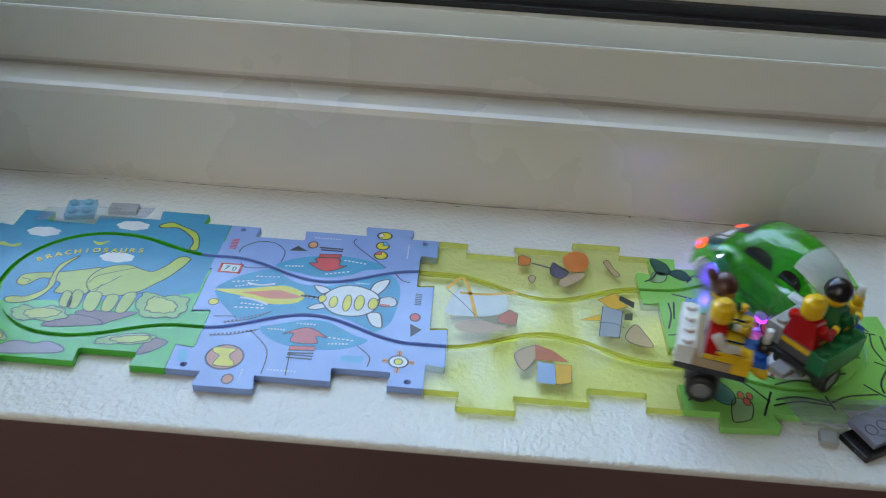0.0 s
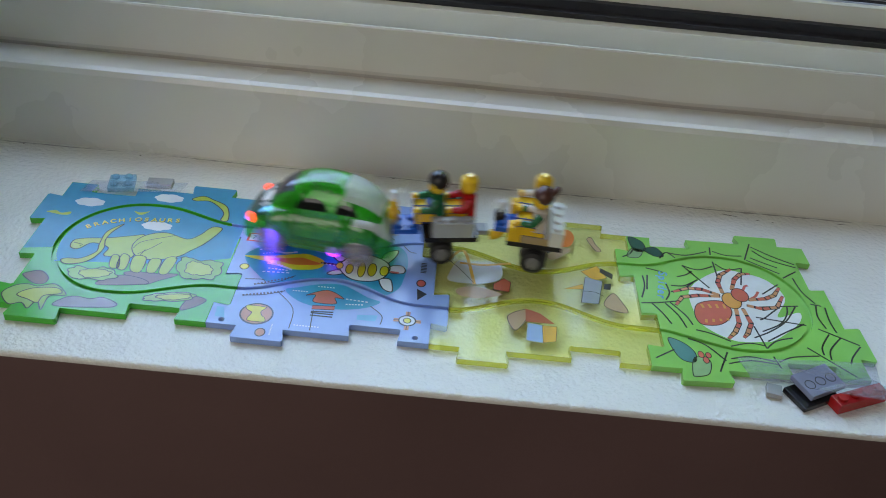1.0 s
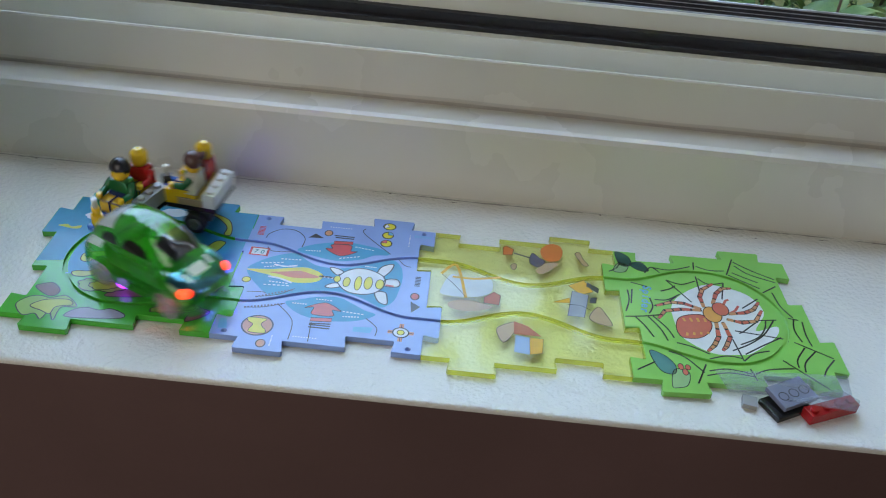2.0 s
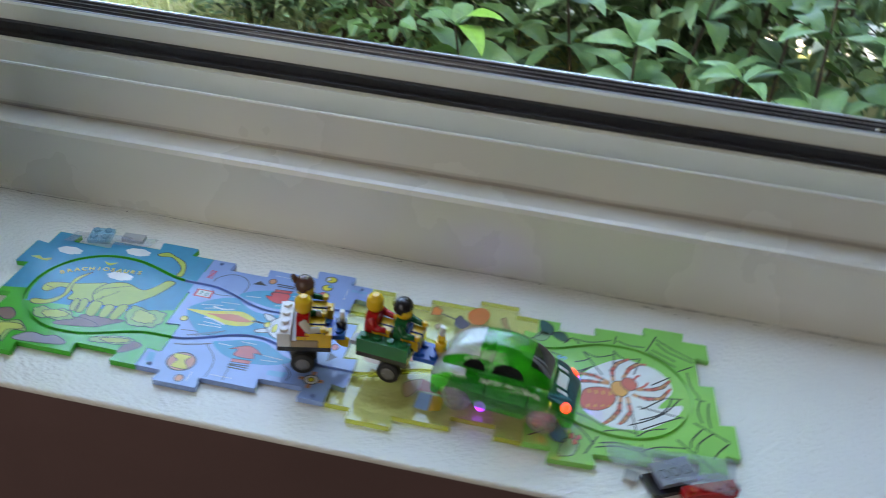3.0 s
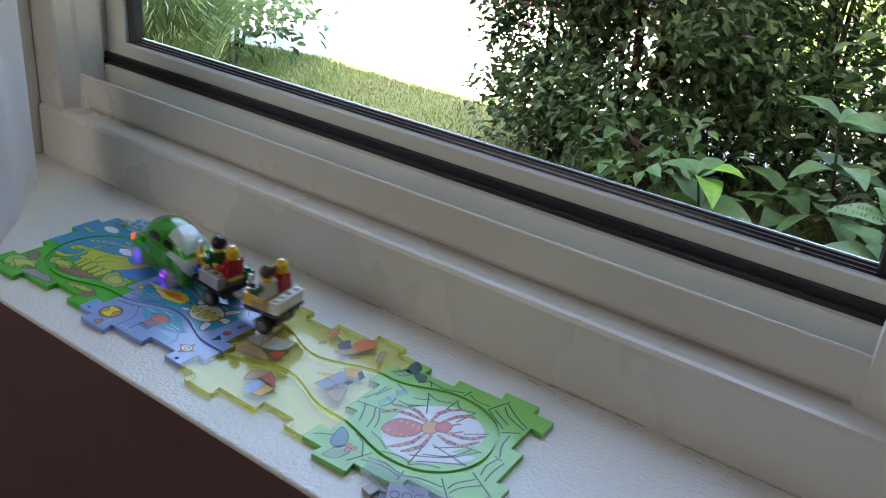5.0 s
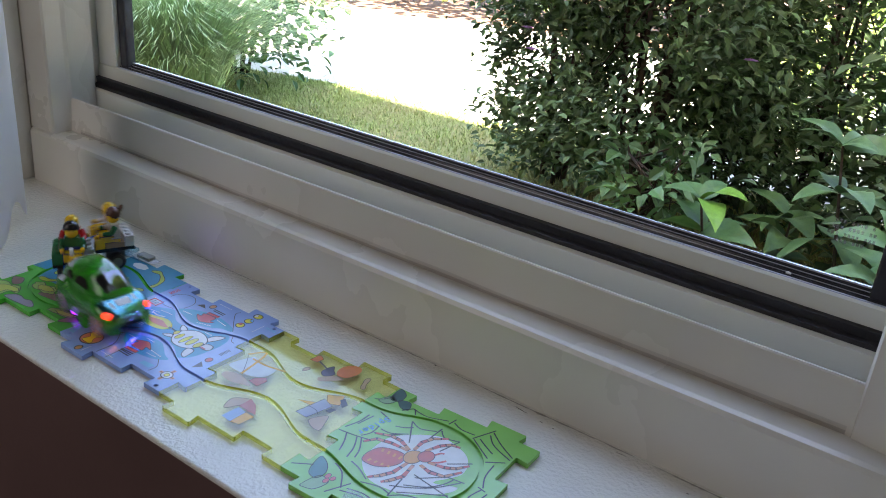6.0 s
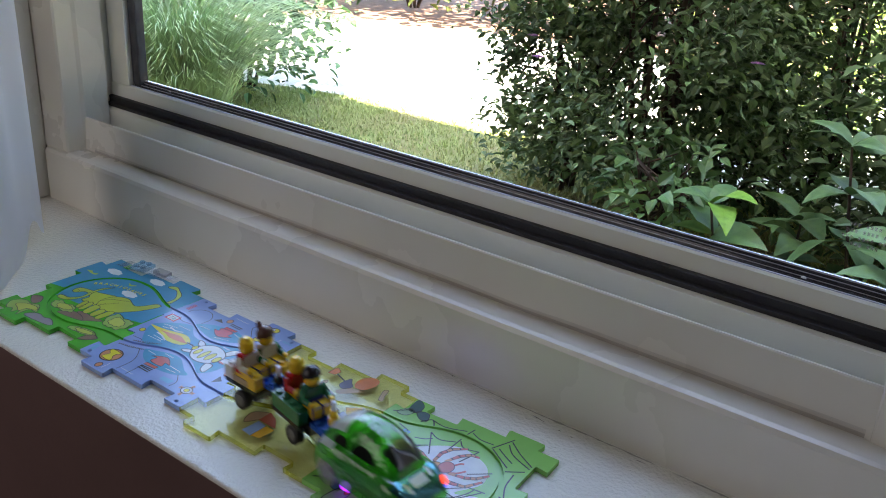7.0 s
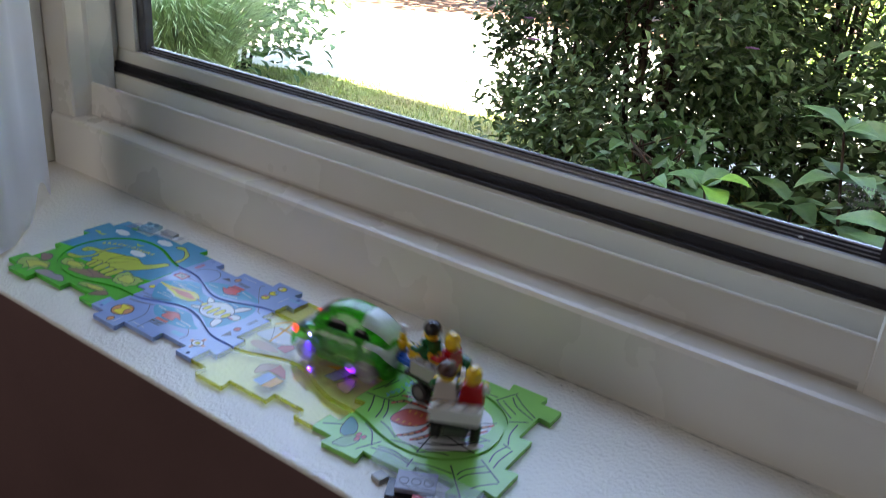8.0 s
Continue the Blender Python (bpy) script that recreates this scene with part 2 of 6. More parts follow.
M_GLASS = bpy.data.materials.new("window_glass")
M_GLASS.use_nodes = True
gt = M_GLASS.node_tree
gb = gt.nodes["Principled BSDF"]
gb.inputs["Transmission Weight"].default_value, gb.inputs["Roughness"].default_value, gb.inputs["IOR"].default_value = 1.0, 0.0, 1.02
gb.inputs["Base Color"].default_value = (0.97, 0.99, 0.98, 1)
bm = bmesh.new()
box(bm, SX0 + .027, SX1 - .027, 0.2545, 0.2575, 0.127, WT)
pane = part("pane", bm, M_GLASS, sash, "clear window glass")
pane.visible_shadow = False
M_ETCH = mat("etched_glass", (0.45, 0.45, 0.45), 0.9, var=0.1, scale=300, alpha=0.3)
for k, (n, dx) in enumerate(((10, 0), (11, -.001), (12, -.003), (7, .003))):
    bm = bmesh.new()
    for i in range(n):
        if i not in (3, 8):
            box(bm, 0.5845 + dx + .0024 * i, 0.5860 + dx + .0024 * i, 0.2541, 0.2544, 0.1665 - .0042 * k, 0.1687 - .0042 * k)
    part("etched_mark", bm, M_ETCH, sash, "line of small etched characters")
bm = bmesh.new()
bmesh.ops.create_uvsphere(bm, u_segments=10, v_segments=6, radius=0.002)
for v in bm.verts:
    v.co = Vector((v.co.x * .9 + 0.567, v.co.y * .5 + 0.2486, v.co.z * .7 + 0.1262))
part("paint_blob", bm, M_WHITEPAINT, sash, "dried white paint blob")
bm = bmesh.new()
box(bm, -0.30, 0.82, 0.10, 0.34, WT, WT + 0.1)
tagged(link("window_head", bm, M_FRAME), "cream painted window head", "window frame", kind="structure")

# curtain drawn to the side, its hem resting over the sill
bm = bmesh.new()
foot = [(-0.096, 0.108), (-0.084, 0.096), (-0.064, 0.076), (-0.046, 0.058), (-0.031, 0.040), (-0.012, 0.022), (-0.004, 0.004)]
cols = [Vector(foot[0])]
for i in range(len(foot) - 1):
    for k in range(1, 5):
        cols.append(Vector(foot[i]).lerp(Vector(foot[i + 1]), k / 4))
grid = []
for j in range(25):
    u = j / 24
    row = []
    for i, p in enumerate(cols):
        z = 0.004 + 0.026 * math.exp(-((i - 6) / 3.5) ** 2) * (1 - u) + (1.5 - 0.004) * u ** 1.5
        row.append(bm.verts.new((p.x + 0.010 * math.sin(i * .55) * u - .02 * u, p.y + 0.012 * math.cos(i * .5) * u, z)))
    grid.append(row)
for a, b in zip(grid, grid[1:]):
    for i in range(len(cols) - 1):
        bm.faces.new((a[i], a[i + 1], b[i + 1], b[i])).smooth = True
bmesh.ops.solidify(bm, geom=bm.faces[:], thickness=0.0012)
tagged(link("curtain", bm, M_CLOTH), "plain white curtain hanging at the side of the window", "curtain")

# specks and scratches on the sill
M_DIRT = mat("dirt", (0.06, 0.04, 0.03), 0.9, var=0.3, scale=300)
for x, y, ln, w, a in ((-0.047, 0.170, 1.4, 1.0, 0), (0.033, 0.169, 1.2, 1.0, 0), (0.354, 0.177 - .006, 1.5, 1.1, 10), (0.433, 0.166, 11, 0.7, -9), (0.452, 0.163, 2.5, 0.6, 0),
                       (0.462, 0.162, 1.6, 0.7, 0), (0.25, 0.168, 5, 0.5, 4), (0.56, 0.160, 2.0, 0.8, 0), (0.205, 0.171, 2.2, 0.6, 0), (0.51, 0.168, 7, 0.5, 3)):
    bm = bmesh.new()
    n = 10
    rim = [(x + (ln / 2 * math.cos(t) * math.cos(radians(a)) - w / 2 * math.sin(t) * math.sin(radians(a))) * .001 * (1 + .25 * math.sin(3 * t + x * 90)),
            y + (ln / 2 * math.cos(t) * math.sin(radians(a)) + w / 2 * math.sin(t) * math.cos(radians(a))) * .001) for t in (2 * math.pi * i / n for i in range(n))]
    lo = [bm.verts.new((px, py, 0.00005)) for px, py in rim]
    top = bm.verts.new((x, y, 0.00025))
    for i in range(n):
        bm.faces.new((lo[i], lo[(i + 1) % n], top))
    tagged(link("sill_mark", bm, M_DIRT), "small dark chip in the sill paint", "mark", kind="structure")

# warm brown shade painted as a strip along the foot of the frame lip
bm = bmesh.new()
for k in range(60):
    x = -0.14 + 0.77 * k / 59
    h = 0.0035 + 0.0035 * (0.5 + 0.5 * noise.noise(Vector((x * 14, 3, 0)))) * (0.6 + max(0, x))
    row = [bm.verts.new((x, 0.19835 + (z - 0.059) * 0.058, z)) for z in (0.0592, 0.0592 + h * .5, 0.0592 + h)]
    if k:
        for i in (0, 1):
            bm.faces.new((prev[i], row[i], row[i + 1], prev[i + 1])).material_index = i
    prev = row
M_LIP_SHADE = mat("brown_lip_shade", (0.16, 0.085, 0.055), 0.7, var=0.3, scale=60, alpha=0.34)
M_LIP_SHADE_THIN = mat("thin_brown_lip_shade", (0.18, 0.10, 0.07), 0.7, var=0.3, scale=60, alpha=0.14)
tagged(link("lip_shade_line", bm, [M_LIP_SHADE, M_LIP_SHADE_THIN]), "warm brown shade painted along the foot of the frame lip", "mark", kind="structure")
# thin uneven brown lines along the crease between sill and frame
M_CREASE = mat("crease_brown", (0.20, 0.13, 0.09), 0.8, var=0.4, scale=120, alpha=0.45)
rng = random.Random(3)
for x0, x1 in ((-0.12, 0.02), (0.05, 0.17), (0.19, 0.36), (0.37, 0.52), (0.53, 0.63)):
    bm = bmesh.new()
    n = 40
    prev = None
    for k in range(n + 1):
        x = x0 + (x1 - x0) * k / n
        w = (0.0004 + 0.0011 * rng.random() ** 2) * math.sin(math.pi * (k + .3) / (n + .6)) ** .4 * (0.6 + 0.9 * max(0, x))
        y = 0.1712 + 0.0005 * math.sin(41 * x) + 0.0003 * rng.random()
        row = (bm.verts.new((x, y - w, 0.00012)), bm.verts.new((x, y + w * .6, 0.00012)))
        if prev:
            bm.faces.new((prev[0], row[0], row[1], prev[1]))
        prev = row
    tagged(link("crease_line", bm, M_CREASE), "faint brown line in the crease of the sill", "mark", kind="structure")

# the room round the window, and the house outside
def slab(name, label, material, *b):
    bm = bmesh.new()
    box(bm, *b)
    return tagged(link(name, bm, material), label, "wall", kind="structure")


slab("wall_window_left", "plain wall beside the window", M_WALL, -1.2, -0.24, -0.022, 0.262, 0.0, 1.9)
slab("wall_window_right", "plain wall beside the window", M_WALL, 0.79, 2.6, -0.022, 0.262, 0.0, 1.9)
slab("wall_window_top", "plain wall above the window", M_WALL, -0.24, 0.79, -0.022, 0.262, WT + .1, 1.9)
slab("wall_back", "plain wall at the back of the room", M_WALL, -2.4, 2.6, -3.4, -3.2, -0.85, 1.9)
slab("wall_side", "plain side wall of the room", M_WALL, 2.5, 2.6, -3.2, -0.022, -0.85, 1.9)
slab("wall_side", "plain side wall of the room", M_WALL, -0.9, -0.8, -3.2, -0.022, -0.85, 1.9)
slab("floor", "brown wooden floor", M_FLOOR, -2.4, 2.5, -3.2, -0.022, -0.95, -0.85)
slab("ceiling", "plain ceiling", M_WALL, -2.5, 2.6, -3.4, 0.262, 1.9, 2.0)
slab("house_wall", "brick outer wall below the window", M_BRICKW, -6, 7, 0.262, 0.34, -0.75, 0.055)
# upper wall and roof are unseen, sized to put the shade edge on the lawn
slab("house_wall", "unseen brick outer wall above the window, sized to shade the lawn", M_BRICKW, -6, 7, 0.262, 0.34, WT + 0.002, 4.4)
slab("house_wall", "brick outer wall beside the window", M_BRICKW, -6, XL - .095, 0.262, 0.34, 0.055, WT + 0.002)
slab("house_wall", "brick outer wall beside the window", M_BRICKW, XR + .095, 7, 0.262, 0.34, 0.055, WT + 0.002)
slab("roof", "unseen house roof, sized to shade the lawn", M_BRICKW, -6, 7, -5.5, 0.5, 4.4, 4.5)

# ---- garden ----
GZ = -0.70
bm = bmesh.new()
bmesh.ops.create_grid(bm, x_segments=2, y_segments=2, size=400)
for v in bm.verts:
    v.co.z = GZ - 0.03
tagged(link("ground", bm, M_SOIL), "brown leaf-strewn garden soil", "ground", kind="structure")
bm = bmesh.new()
prism(bm, [(-30, 0.34), (30, 0.34), (30, 3.0), (-1.3, 3.03), (-1.7, 3.05), (-2.1, 3.02), (-2.63, 2.88), (-3.2, 2.62), (-4, 2.4), (-30, 2.2)], GZ - 0.03, GZ)
tagged(link("lawn", bm, M_LAWN), "short green lawn in the shade of the house", "lawn", kind="structure")
bm = bmesh.new()
prism(bm, [(-30, 2.2), (-4, 2.4), (-3.2, 2.62), (-2.63, 2.88), (-2.1, 3.02), (-1.7, 3.05), (-1.3, 3.03), (30, 3.0), (30, 5.8), (0, 5.9), (-2.86, 5.44), (-3.8, 4.95), (-4.6, 4.5), (-30, 3.9)], GZ - 0.03, GZ - 0.008)
tagged(link("drive", bm, M_DRIVE), "pale sunlit driveway beyond the lawn", "driveway", kind="structure")

# ---- garden plants ----
L_BUSH = mat("bush_leaf", (0.13, 0.23, 0.085), 0.65, color2=(0.07, 0.13, 0.055), scale=6, island=0.4)
L_BIG = mat("broad_leaf", (0.13, 0.26, 0.09), 0.45, color2=(0.085, 0.19, 0.075), scale=9, island=0.3, bump=0.3, bscale=70)
L_YOUNG = mat("young_leaf", (0.20, 0.42, 0.06), 0.42, var=0.15, scale=12)
L_GRASS = mat("grass_blade", (0.46, 0.62, 0.34), 0.65, color2=(0.36, 0.52, 0.26), scale=5, island=0.22)
L_FAR = mat("sunlit_leaf", (0.10, 0.15, 0.03), 0.5, color2=(0.06, 0.10, 0.025), scale=4, island=0.5)
L_NEEDLE = mat("needle", (0.10, 0.15, 0.07), 0.6, var=0.3, scale=8, island=0.4)
# brighter leaf colour with the look of sunlight put into it
L_TREE_LIT = mat("sunlit_tree_leaf", (0.34, 0.48, 0.11), 0.45, color2=(0.20, 0.34, 0.09), scale=3, island=0.5)
L_LAWN = mat("lawn_blade", (0.34, 0.47, 0.14), 0.7, color2=(0.44, 0.46, 0.20), scale=3, island=0.2)
L_BARK = mat("bark", (0.07, 0.05, 0.035), 0.9, var=0.3, scale=30, bump=0.6, bscale=60)
L_FLOWER = mat("mauve_petal", (0.45, 0.22, 0.55), 0.6, var=0.1, scale=30)


def leaf_quad(bm, p, d, n, ln, w, fold=0.25, mi=0):
    """A leaf of two folded halves with a pointed tip."""
    d = d.normalized()
    s = d.cross(n)
    if s.length < 1e-4:
        s = d.orthogonal()
    s.normalize()
    up = s.cross(d)
    v = [bm.verts.new(q) for q in (p, p + d * ln * .35 + s * w / 2 + up * w * fold, p + d * ln * .72 + s * w * .36 + up * w * fold * .6, p + d * ln - up * ln * .12,
                                   p + d * ln * .72 - s * w * .36 + up * w * fold * .6, p + d * ln * .35 - s * w / 2 + up * w * fold, p + d * ln * .5)]
    for f in ((0, 1, 6), (1, 2, 6), (2, 3, 6), (3, 4, 6), (4, 5, 6), (5, 0, 6)):
        bm.faces.new([v[i] for i in f]).material_index = mi


def twig(bm, a, b, r0, r1, n=6):
    d = b - a
    lathe(bm, [(r0, 0), (r1, d.length)], n, 0, Matrix.Translation(a) @ d.to_track_quat('Z', 'Y').to_matrix().to_4x4())


def shrub(name, label, base, radius, height, leaves, size, material, rng, gap=0.35, low=0.25, stems=7):
    """Trunk, limbs and a crown of leaf clumps with gaps between them."""
    t = thing(name, label, "shrub")
    t.matrix_basis = Matrix.Translation(base)
    bm = bmesh.new()
    clumps = []
    for i in range(stems):
        a = 2 * math.pi * (i + rng.random() * .6) / stems
        top = Vector((math.cos(a) * radius * rng.uniform(.3, .8), math.sin(a) * radius * rng.uniform(.3, .8), height * rng.uniform(.6, .95)))
        mid = top * .45 + Vector((0, 0, height * .08))
        foot = Vector((math.cos(a) * .04, math.sin(a) * .04, 0))
        twig(bm, foot, mid, .006 * height + .003, .004 * height + .002)
        twig(bm, mid, top, .004 * height + .002, .003)
        for k in range(9):
            b = mid.lerp(top, rng.random()) if k else mid
            ang, rad = rng.uniform(0, 2 * math.pi), radius * rng.uniform(.45, 1.0)
            tip = Vector((math.cos(ang) * rad, math.sin(ang) * rad, height * (low + (1 - low) * rng.random() ** .8)))
            if (tip - b).length < radius * 1.3:
                twig(bm, b, tip, .004, .0015, 5)
            clumps.append(tip)
    part("trunk", bm, L_BARK, t)
    bm = bmesh.new()
    for i in range(leaves):
        c = clumps[rng.randrange(len(clumps))]
        q = Vector((rng.gauss(0, 1), rng.gauss(0, 1), rng.gauss(0, .8))) * radius * gap * .5
        p = c + q
        if p.z < height * .05:
            continue
        d = Vector((p.x, p.y, 0)).normalized() * .6 + Vector((rng.gauss(0, .6), rng.gauss(0, .6), rng.gauss(-.1, .5)))
        s = size * rng.uniform(.6, 1.25)
        leaf_quad(bm, p, d, Vector((rng.gauss(0, .5), rng.gauss(0, .5), 1)), s, s * .55)
    tagged(part("crown", bm, material, t), kind="stuff")
    return t


def big_leaf_mesh(material):
    """One broad pointed leaf along +x, one unit long, with a folded midrib."""
    bm = bmesh.new()
    n, m = 9, 4
    rows = []
    for i in range(n + 1):
        u = i / n
        w = 0.235 * math.sin(math.pi * u ** .85) ** .8 * (1 - .25 * u)
        rows.append([bm.verts.new((u, w * k / m, .18 * abs(w * k / m) + .16 * math.sin(2.2 * u) - .30 * u * u + .012 * math.cos(14 * u) * abs(k) / m)) for k in range(-m, m + 1)])
    for a, b in zip(rows, rows[1:]):
        for k in range(2 * m):
            bm.faces.new((a[k], a[k + 1], b[k + 1], b[k])).smooth = True
    bmesh.ops.remove_doubles(bm, verts=bm.verts[:], dist=1e-5)
    me = bpy.data.meshes.new("leaf")
    bm.to_mesh(me)
    bm.free()
    me.materials.append(material)
    return me


def broad_plant(base, height, whorls, size, rng, young=False):
    """Upright stem with whorls of broad leaves."""
    t = thing("broad_leaf_plant", "green broad-leaved garden plant with pointed leaves" + (" and a pale young tip" if young else ""), "plant", "broad-leaved plants outside the window")
    t.matrix_basis = Matrix.Translation(base)
    bm = bmesh.new()
    lean = Vector((rng.gauss(0, .05), rng.gauss(0, .05), 0))
    twig(bm, Vector((0, 0, 0)), Vector((0, 0, height)) + lean, .006, .003)
    part("stem", bm, L_BARK, t)
    for wv in range(whorls):
        z = height * (1 - .24 * wv)
        k = 5 if wv == 0 else 4
        a0 = rng.uniform(0, 6.28)
        for i in range(k):
            ob = new("leaf", LEAF_YOUNG if (young and wv == 0 and i < 2) else LEAF_BIG)
            ob.parent = t
            a = a0 + 2 * math.pi * i / k + rng.gauss(0, .2)
            s = size * (rng.uniform(.75, 1.15) if wv else rng.uniform(.6, 1.0))
            at = lean * (z / height) + Vector((0, 0, z))
            ob.matrix_basis = Matrix.Translation(at) @ Euler((rng.gauss(0, .25), -rng.uniform(.05, .55) + .22 * wv, a)).to_matrix().to_4x4() @ Matrix.Diagonal((s, s, s, 1))
    return t


LEAF_BIG, LEAF_YOUNG = big_leaf_mesh(L_BIG), big_leaf_mesh(L_YOUNG)


def grass_clump(label, base, radius, height, n, rng):
    t = thing("grass_clump", label, "ornamental grass")
    t.matrix_basis = Matrix.Translation(base)
    bm = bmesh.new()
    for _ in range(n):
        a, r = rng.uniform(0, 6.28), radius * .35 * rng.random()
        p0 = Vector((r * math.cos(a), r * math.sin(a), 0))
        a += rng.gauss(0, .5)
        h, out = height * rng.uniform(.55, 1.1), radius * rng.uniform(.4, 1.3)
        dirn = Vector((math.cos(a), math.sin(a), 0))
        s = Vector((-dirn.y, dirn.x, 0)) * rng.uniform(.002, .0052)
        prev = None
        for k in range(7):
            u = k / 6
            c = p0 + dirn * out * u ** 1.8 + Vector((0, 0, h * (u * 1.5 - .62 * u ** 3)))
            w = s * (1 - u) ** .6
            row = (bm.verts.new(c - w), bm.verts.new(c + w))
            if prev:
                bm.faces.new((prev[0], prev[1], row[1], row[0]))
            prev = row
    tagged(part("blades", bm, L_GRASS, t), kind="stuff")
    return t


def plant_garden():
    rng = random.Random(7)
    shrub("flowering_shrub", "dense dark green leafy shrub with gaps of light", (-0.43, 2.50, GZ), 0.49, 1.75, 27000, 0.037, L_BUSH, rng, 0.40, 0.05, 9)
    shrub("flowering_shrub", "small-leaved side branch of the dark shrub at the lawn edge", (-0.76, 2.50, GZ), 0.24, 1.3, 9000, 0.036, L_BUSH, random.Random(23), 0.45, 0.04, 5)
    for p in ((-0.79, 2.23, -0.11), (-0.01, 2.10, -0.06), (-0.06, 2.08, 0.11), (-0.69, 2.10, -0.15)):
        fl = thing("shrub_flower", "mauve blossom on the shrub", "flower")
        fl.matrix_basis = Matrix.Translation(p)
        for k in range(5):
            bm = bmesh.new()
            a = 2 * math.pi * k / 5
            leaf_quad(bm, Vector((0, 0, 0)), Vector((math.cos(a), math.sin(a), .4)), Vector((0, 0, 1)), .022, .018)
            part("petal", bm, L_FLOWER, fl)
    # leafy shrub added as the dark mass of the conifer behind the bush
    shrub("flowering_shrub", "dark green drooping shrub in place of the conifer behind the flowering bush", (0.06, 2.95, GZ), 0.24, 1.6, 4200, 0.04, L_BUSH, random.Random(31), 0.5, 0.12, 5)
    # conifer and lit greenery further back
    for x, y, h in ((1.9, 3.5, 2.4),):
        t = thing("conifer", "dark green drooping conifer", "tree")
        t.matrix_basis = Matrix.Translation((x, y, GZ))
        bm = bmesh.new()
        twig(bm, Vector((0, 0, 0)), Vector((0, 0, h)), .05, .01, 8)
        for k in range(46):
            a, z = rng.uniform(0, 6.28), h * rng.uniform(.25, .95)
            twig(bm, Vector((0, 0, z)), Vector((math.cos(a), math.sin(a), -.15)) * .75 * (1.1 - z / h) + Vector((0, 0, z)), .008, .002, 5)
        part("trunk", bm, L_BARK, t)
        bm = bmesh.new()
        for k in range(7000):
            a, z = rng.uniform(0, 6.28), h * rng.uniform(.22, .97)
            r = .8 * (1.1 - z / h) * rng.random() ** .5
            p = Vector((r * math.cos(a), r * math.sin(a), z - .15 * r + .05 * math.sin(5 * a + 9 * z)))
            leaf_quad(bm, p, Vector((math.cos(a) + rng.gauss(0, .4), math.sin(a) + rng.gauss(0, .4), rng.gauss(-.3, .3))), Vector((0, 0, 1)), .05, .008)
        tagged(part("needles", bm, L_NEEDLE, t), kind="stuff")
    shrub("leafy_shrub", "leafy green shrub at the edge of the drive", (-2.75, 2.72, GZ), 0.40, 0.80, 3400, 0.06, L_BIG, rng, 0.5, 0.1)
    grass_clump("tall arching ornamental grass at the lawn edge", (-2.35, 2.0, GZ), 0.55, 0.62, 3200, rng)
    grass_clump("tall arching ornamental grass at the lawn edge", (-2.9, 2.2, GZ), 0.55, 0.8, 3000, rng)
    # broad-leaved bed under the window
    spots = [(0.46, 1.20, 0.68, False), (0.55, 1.00, 0.60, False), (0.42, 0.98, 0.45, False), (0.70, 1.12, 0.66, False), (0.84, 1.00, 0.64, False),
             (0.33, 1.28, 0.50, False), (0.66, 0.92, 0.50, False), (0.98, 1.10, 0.70, False), (1.12, 0.98, 0.62, False), (0.56, 1.32, 0.74, True), (1.28, 1.1, 0.66, False),
             (0.80, 0.84, 0.46, False), (1.00, 0.86, 0.50, False), (0.72, 1.36, 0.76, False), (0.90, 1.28, 0.74, False), (1.12, 1.30, 0.76, False),
             (0.50, 1.10, 0.52, False), (0.62, 1.18, 0.58, False), (0.92, 0.94, 0.56, False), (0.76, 1.02, 0.55, False)]
    for k, (x, y, h, yg) in enumerate(spots):
        broad_plant((0.6 + 1.5 * (x - 0.6), 1.5 * y + 0.165, GZ), 1.5 * h - (0.36 if x > 0.6 else 0.52), 4, 0.17, random.Random(40 + k), yg and x > 0.5)
    broad_plant((0.11, 1.79, GZ), 0.35, 3, 0.175, random.Random(5), True)
    shrub("leafy_shrub", "low leafy shrub under the window", (-0.15, 1.90, GZ), 0.13, 0.44, 320, 0.06, L_BIG, rng, 0.5, 0.1)
    shrub("leafy_shrub", "low dark shrub filling the flower bed", (0.95, 2.65, GZ), 0.75, 0.5, 3500, 0.065, L_BUSH, rng, 0.5, 0.05)
    shrub("leafy_shrub", "dark leafy shrub filling the flower bed", (0.62, 2.62, GZ), 0.40, 0.60, 5000, 0.05, L_BUSH, random.Random(9), 0.5, 0.02)
    shrub("leafy_shrub", "thin leafy shrub filling the flower bed", (-0.2, 2.8, GZ), 0.34, 0.45, 2600, 0.045, L_BUSH, random.Random(19), 0.5, 0.02)
    # unseen tall trees, added on the right to block sky light and reflections
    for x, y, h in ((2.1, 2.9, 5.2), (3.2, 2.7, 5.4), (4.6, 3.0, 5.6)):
        shrub("sky_blocking_tree", "tall unseen leafy tree added to block sky light", (x, y, GZ), 1.15, h, 9000, 0.19, L_TREE_LIT, rng, 0.55, 0.18, 6)
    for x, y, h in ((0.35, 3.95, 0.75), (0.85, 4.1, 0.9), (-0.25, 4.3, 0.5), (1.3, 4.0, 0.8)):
        shrub("sunlit_shrub", "loose yellow-green shrub in the sun behind the bushes", (x, y, GZ), 0.36, h, 1500, 0.05, L_TREE_LIT, rng, 0.5, 0.02, 6)
    # blades of the lawn
    bm = bmesh.new()
    for _ in range(70000):
        x, y = rng.uniform(-3.3, 0.6), 0.9 + 2.14 * rng.random() ** .8
        if y > 3.03 - max(0, -2.1 - x) * .32:
            continue
        a, h, ln = rng.uniform(0, 6.28), rng.uniform(.008, .022), rng.uniform(0, .022)
        c, q = math.cos(a), math.sin(a)
